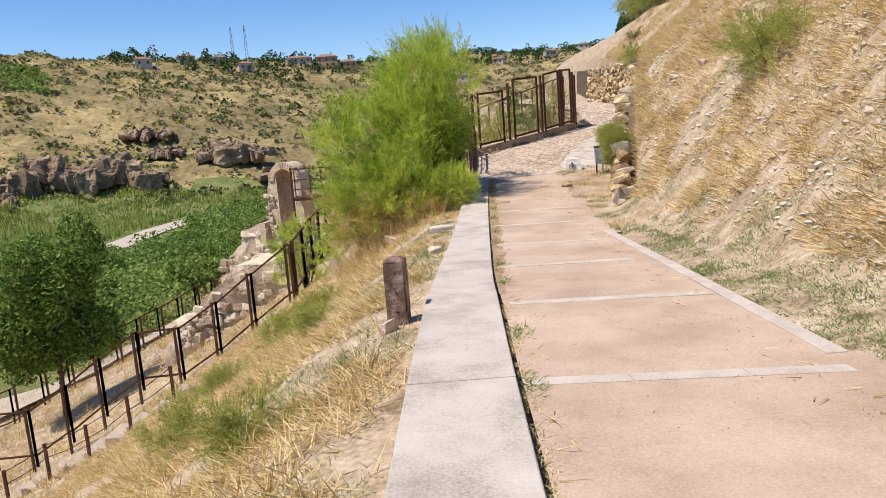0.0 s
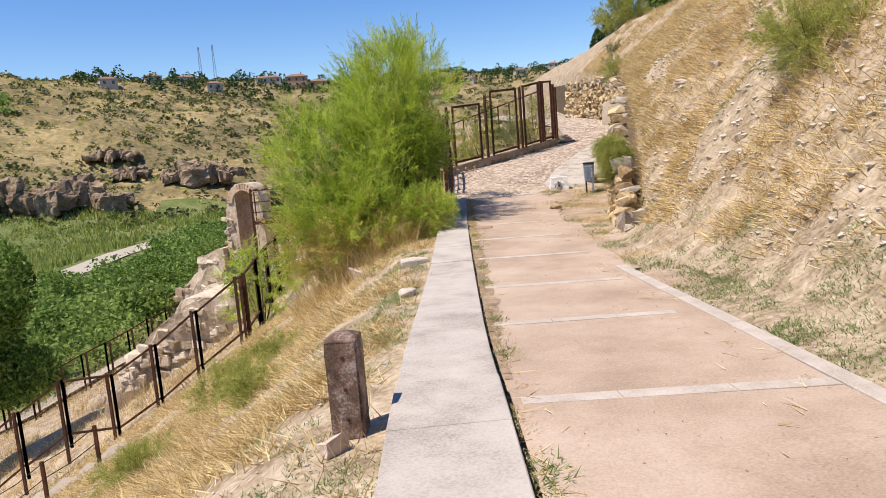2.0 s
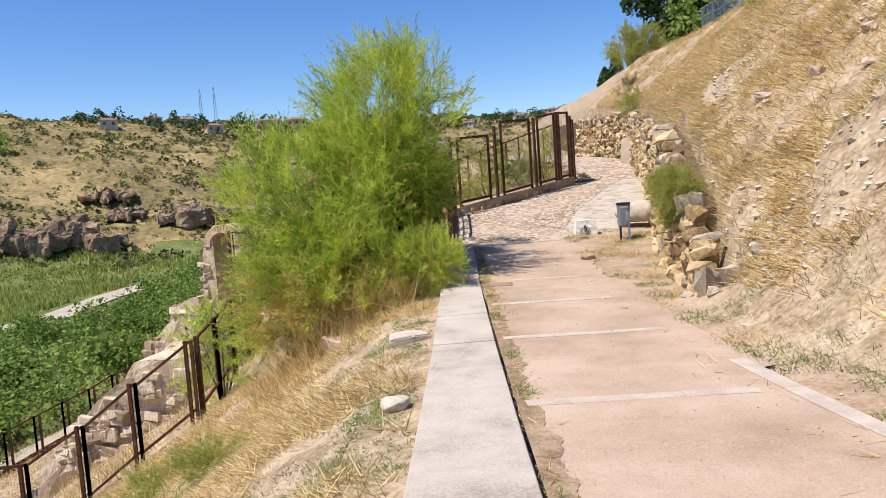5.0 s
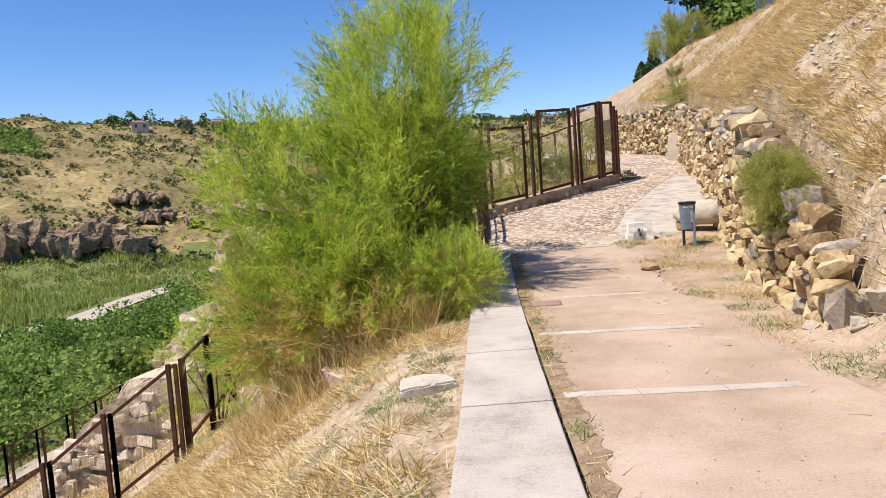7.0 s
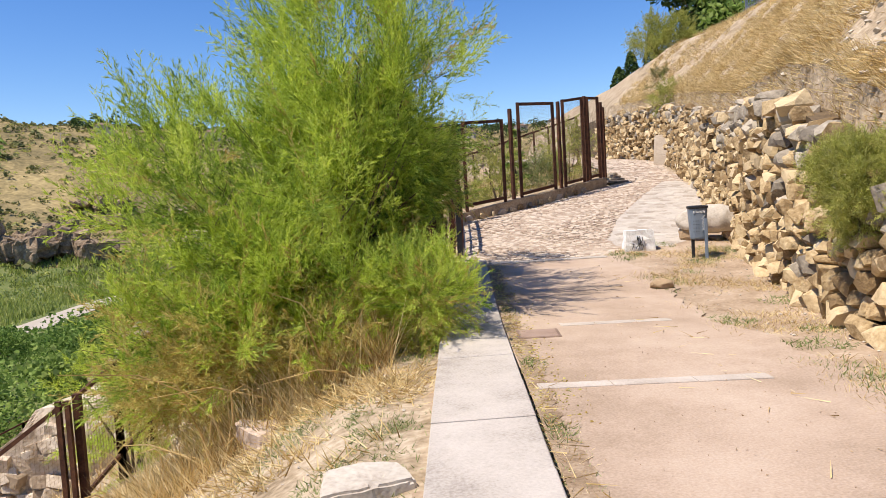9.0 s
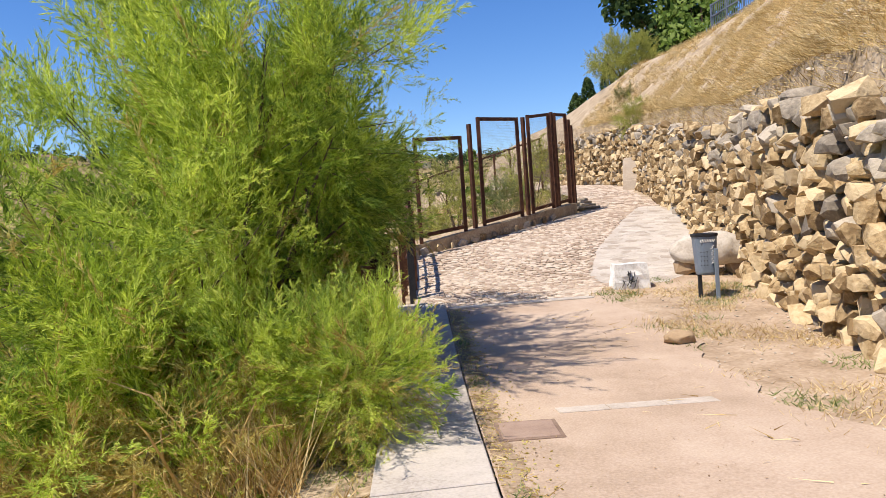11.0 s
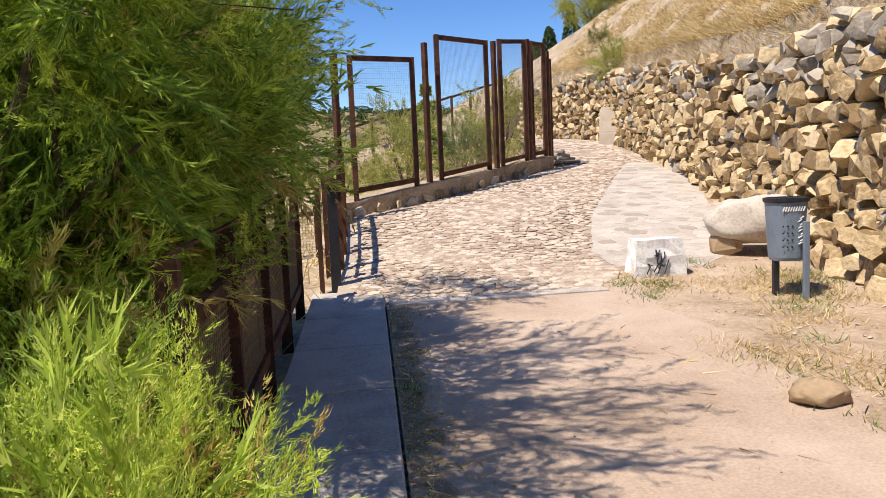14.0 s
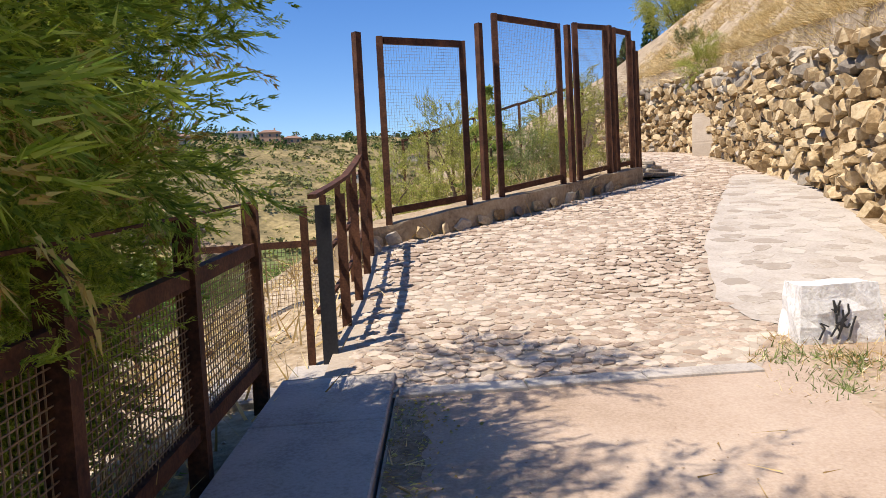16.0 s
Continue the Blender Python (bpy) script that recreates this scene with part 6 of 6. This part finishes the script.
# tall dead stalks round the broom and the bollard
mx = np.concatenate([r.normal(5.5, 0.45, 130), r.normal(-0.45, 0.16, 70), r.normal(6.6, 0.8, 120)])
my = np.concatenate([r.normal(12.0, 0.55, 130), r.normal(6.85, 0.2, 70), r.normal(9.5, 1.6, 120)])
v, f = blades(np.stack([mx, my, ground_z(mx, my) - 0.02], -1), unit(np.stack([r.normal(size=320) * 0.6 - 0.3, r.normal(size=320) * 0.5, np.full(320, 0.9)], -1)), np.where(mx > 3, r.uniform(0.3, 0.85, 320), r.uniform(0.12, 0.32, 320)), np.full(320, 0.010), r)
tagged(big_mesh("tall_straw", v, f, [M_STRAW]), "tall dead straw stalks on the slopes", "grass", kind="stuff")

# twigs and pebbles
for nm, mat, n, sz, lab in (("pebbles", M_PALEROCK, 3000, (0.012, 0.05), "small pale stones scattered on the verges"), ("bank_rubble", M_PALEROCK, 7000, (0.03, 0.17), "broken stones over the dry bank")):
    base_v = np.array([(0.5, 0.1, 0), (-0.5, -0.08, 0.05), (0.05, 0.5, -0.04), (-0.06, -0.5, 0.06), (0.1, -0.05, 0.5), (0, 0, -0.5), (0.33, -0.3, 0.3), (-0.3, 0.33, 0.28)])
    base_f = np.array([(6, 0, 4), (6, 4, 3), (6, 3, 0), (7, 1, 4), (7, 4, 2), (7, 2, 1), (0, 2, 4), (1, 3, 4), (2, 0, 5), (1, 2, 5), (3, 1, 5), (0, 3, 5)])
    if nm == "pebbles":
        xs, ys = field(n * 3, -2, 7, 1, 25, lambda x, y: ((x > np.interp(y, KERB_Y, KERB_X) + 0.1) & (x < wall_x(y) + 1)) | (on_left(x, y) & (x > left_x(y) - 1.6)))
    else:
        xs, ys = field(n * 2, 3, 12, 0, 26, lambda x, y: on_bank(x, y) & (wave(x, y, 1.3, 9.0) > -0.3))
    xs, ys = xs[:n], ys[:n]
    s = r.uniform(*sz, len(xs)) * r.uniform(0.4, 1, len(xs))
    ang = r.uniform(0, math.tau, len(xs))
    c, s_ = np.cos(ang)[:, None], np.sin(ang)[:, None]
    vx = (base_v[None, :, 0] * c - base_v[None, :, 1] * s_ * 0.7) * s[:, None] + xs[:, None]
    vy = (base_v[None, :, 0] * s_ + base_v[None, :, 1] * c * 0.7) * s[:, None] + ys[:, None]
    vz = base_v[None, :, 2] * s[:, None] * 0.6 + (ground_z(xs, ys) + s * 0.15)[:, None]
    f = (base_f[None] + (np.arange(len(xs)) * len(base_v))[:, None, None]).reshape(-1, 3)
    tagged(big_mesh(nm, np.stack([vx.ravel(), vy.ravel(), vz.ravel()], -1), f, [mat]), lab, "stones", kind="stuff")

# debris at the edge of the path
n = 420
ys = r.uniform(2, 23, n)
left = r.random(n) < 0.62
xs = np.where(left, ledge_x(ys) + 0.06 + np.abs(r.normal(size=n)) * 0.10, np.interp(ys, KERB_Y, KERB_X) - np.abs(r.normal(size=n)) * 0.35)
org = np.stack([xs, ys, path_z(ys) + 0.008], -1)
way = unit(np.stack([r.normal(size=n), r.normal(size=n), np.abs(r.normal(size=n)) * 0.12], -1))
v, f = blades(org, way, r.uniform(0.05, 0.22, n), np.full(n, 0.008), r)
tagged(big_mesh("path_twigs", v, f, [M_STRAW]), "dry twigs and straw on the path edge", "twigs", kind="stuff")
n = 1500
ys = np.concatenate([r.normal(c, 0.12, n // 10) for c in (4.6, 5.9, 8.2, 9.6, 11.9, 13.3, 15.4, 17.2, 19.9, 21.5)])
xs = ledge_x(ys) + 0.05 + np.abs(r.normal(size=len(ys))) * 0.07
org = np.stack([xs, ys, path_z(ys) - 0.01], -1)
way = unit(np.stack([r.normal(size=len(ys)) * 0.8 + 0.3, r.normal(size=len(ys)) * 0.8, np.full(len(ys), 0.5)], -1))
v, f = blades(org, way, r.uniform(0.03, 0.10, len(ys)), np.full(len(ys), 0.012), r)
tagged(big_mesh("crack_weeds", v, f, [M_GRASS]), "small weeds growing in the gap beside the ledge", "weeds", kind="stuff")

n = 1900
ys = r.uniform(15.5, 23.7, n)
xs = ledge_x(ys) + 0.03 + np.abs(r.normal(size=n)) * 0.16
v, f = leaves(np.stack([xs, ys, path_z(ys) + 0.006], -1), r.uniform(0.006, 0.02, n), r, 0.9)
tagged(big_mesh("leaf_litter", v, f, [M_TAMDRY]), "brown leaf litter along the foot of the ledge", "leaf litter", kind="stuff")
n = 900
ys = r.uniform(3, 23, n)
xs = ledge_x(ys) + 0.1 + r.random(n) * (np.interp(ys, KERB_Y, KERB_X) - ledge_x(ys) - 0.1)
v, f = leaves(np.stack([xs, ys, path_z(ys) + 0.006], -1), r.uniform(0.003, 0.012, n), r, 0.9)
tagged(big_mesh("path_grit", v, f, [M_TANROCK]), "dark grit scattered on the path", "grit", kind="stuff")

# ---- cobbles of the ramp ----
M_APRON = material("whitish mortar", [(0.38, 0.325, 0.265), (0.53, 0.47, 0.40)], 2.5, 0.9, 0.4, 40)


def apron_mid(y):
    return np.interp(y, [24.6, 25.3, 27.3, 30, 32.5], [5.2, 5.55, 6.45, 7.8, 8.75])


def in_apron(x, y):
    half = np.interp(y, [24.4, 24.7, 25.3, 27, 30, 32.3, 32.6], [0.35, 0.7, 0.95, 1.0, 0.75, 0.3, 0.0])
    return (np.abs(x - apron_mid(y)) < half) & (y > 24.4) & (y < 32.5)


def cobble_shape(rr, k=7):
    a = np.sort(rr.uniform(-0.25, 0.25, k) + np.arange(k) * math.tau / k)
    rad = rr.uniform(0.40, 0.53, k)
    lo = np.stack([rad * np.cos(a), rad * np.sin(a), np.full(k, -0.5)], -1)
    mid = np.stack([rad * np.cos(a), rad * np.sin(a), np.full(k, 0.15)], -1)
    hi = np.stack([rad * 0.78 * np.cos(a), rad * 0.78 * np.sin(a), np.full(k, 0.5) + rr.uniform(-0.1, 0.1, k)], -1)
    f = []
    for i in range(k):
        j = (i + 1) % k
        f += [(i, j, k + j), (i, k + j, k + i), (k + i, k + j, 2 * k + j), (k + i, 2 * k + j, 2 * k + i)]
    f += [(2 * k, 2 * k + i, 2 * k + i + 1) for i in range(1, k - 1)]
    return np.concatenate([lo, mid, hi]), np.array(f)


r = np.random.default_rng(41)
shapes = [cobble_shape(r) for _ in range(12)]
cobble_meshes = []
for v, f in shapes:
    me = bpy.data.meshes.new("cobble")
    me.from_pydata([tuple(p) for p in v], [], [tuple(int(i) for i in q) for q in f])
    me.materials.append(M_COBBLE)
    cobble_meshes.append(me)
stones = []
yy, row = 23.86, 0
while yy < 46:
    pitch = 0.082 if yy < 31 else 0.14
    x0, x1 = float(np.interp(yy, LEFT_Y, LEFT_X)) + 0.12, float(ramp_right(np.array(yy))) - 0.1
    x = x0 + 0.1 * r.random()
    while x < x1:
        w = pitch * r.uniform(1.0, 2.0)
        py = yy + r.normal() * 0.035
        if not in_apron(np.array(x + w / 2), np.array(py)) and r.random() > 0.05:
            stones.append((x + w / 2, py, w * 1.07, pitch * r.uniform(0.95, 1.5), r.uniform(0.008, 0.022), r.uniform(-40, 40), int(r.integers(12))))
        x += w
    yy += pitch * 0.98
    row += 1
av, af, base = [], [], 0
for i, (x, y, w, d, hgt, rz, k) in enumerate(stones):
    m = pose(x, y, float(path_z(y)) + 0.006, math.degrees(math.atan((float(path_z(y + 0.1)) - float(path_z(y - 0.1))) / 0.2))) @ pose(0, 0, 0, 0, 0, rz) @ Matrix.Diagonal((w, d, hgt, 1))
    if i < 300:
        o = new("cobble", cobble_meshes[k])
        o.parent = ramp
        o.matrix_basis = m
        continue
    mm = np.array(m)
    v, f = shapes[k]
    av.append(v @ mm[:3, :3].T + mm[:3, 3])
    af.append(f + base)
    base += len(v)
o = big_mesh("cobbles", np.concatenate(av), np.concatenate(af), [M_COBBLES])
o.parent = ramp
tagged(o, kind="stuff")

av, af = [], []
ya = np.arange(24.4, 32.51, 0.15)
half = np.interp(ya, [24.4, 24.7, 25.3, 27, 30, 32.3, 32.6], [0.35, 0.7, 0.95, 1.0, 0.75, 0.3, 0.05])
for y, hw in zip(ya, half):
    for t in np.linspace(-1, 1, 7):
        av.append((float(apron_mid(y)) + t * hw + 0.03 * float(wave(y, t * 3, 0.2)), y, float(path_z(y)) + 0.012))
for i in range(len(ya) - 1):
    for k in range(6):
        a = 7 * i + k
        af.append((a, a + 1, a + 8, a + 7))
apron = tagged(link_mesh("mortar_apron", av, af, M_APRON, True), "whitish mortar patch set with flat grey slabs", "paving", kind="structure")
yy = 24.65
M_FLAG = material("grey flagstone", [(0.34, 0.285, 0.225), (0.44, 0.38, 0.31), (0.52, 0.465, 0.39)], 4, 0.85, 0.4, 40, vary=0.5)
flags = []
for v, f in [cobble_shape(r, 6) for _ in range(6)]:
    v = v * np.where(np.arange(18) >= 12, 1.24, 1.06)[:, None] * np.array([1, 1, 0]) + v * np.array([0, 0, 1])
    me = bpy.data.meshes.new("flagstone")
    me.from_pydata([tuple(p) for p in v], [], [tuple(int(i) for i in q) for q in f])
    me.materials.append(M_FLAG)
    flags.append(me)
while yy < 32:
    hw = float(np.interp(yy, [24.4, 24.7, 25.3, 27, 30, 32.3], [0.35, 0.7, 0.95, 1.0, 0.75, 0.3])) - 0.2
    x = float(apron_mid(yy)) - hw + 0.1 * r.random()
    while x < float(apron_mid(yy)) + hw + 0.05:
        w = r.uniform(0.2, 0.46)
        o = new("flagstone", flags[int(r.integers(6))])
        o.parent = apron
        py = yy + r.normal() * 0.06
        o.matrix_basis = pose(x, py, float(path_z(py)) + 0.0135, math.degrees(math.atan((float(path_z(py + 0.1)) - float(path_z(py - 0.1))) / 0.2))) @ pose(0, 0, 0, 0, 0, r.uniform(-40, 40)) @ Matrix.Diagonal((w, r.uniform(0.16, 0.3), 0.005, 1))
        x += w * r.uniform(1.0, 1.3)
    yy += 0.27

# edge of the cobbles, and slabs of the steps beside the railing
edge = thing("threshold", (0, 0, 0), "flush pale concrete band where the cobbles begin", "kerb", kind="structure")
for a, b in ((1.97, 2.7), (2.7, 3.4), (3.4, 4.1)):
    slab("edge_stone", edge, [(a + 0.005, 23.72), (b - 0.005, 23.70), (b - 0.005, 23.84), (a + 0.005, 23.86)], lambda x, y: float(path_z(y)) - 0.1, lambda x, y: float(path_z(y)) + 0.02, M_LEDGE, 0.006)
landing = thing("side_steps", (0, 0, 0), "pale stone slabs of steps leading down beside the railing", "steps", kind="structure")
for x0, x1, y0, y1, z in ((0.75, 1.28, 24.15, 24.85, -0.16), (0.6, 1.45, 24.87, 25.5, -0.28), (0.2, 1.45, 25.52, 26.2, -0.42), (1.3, 1.62, 24.13, 24.6, -0.06)):
    slab("step_slab", landing, [(x0, y0), (x1, y0), (x1, y1), (x0, y1)], lambda x, y: -1.2, lambda x, y: z, M_LEDGE, 0.012)
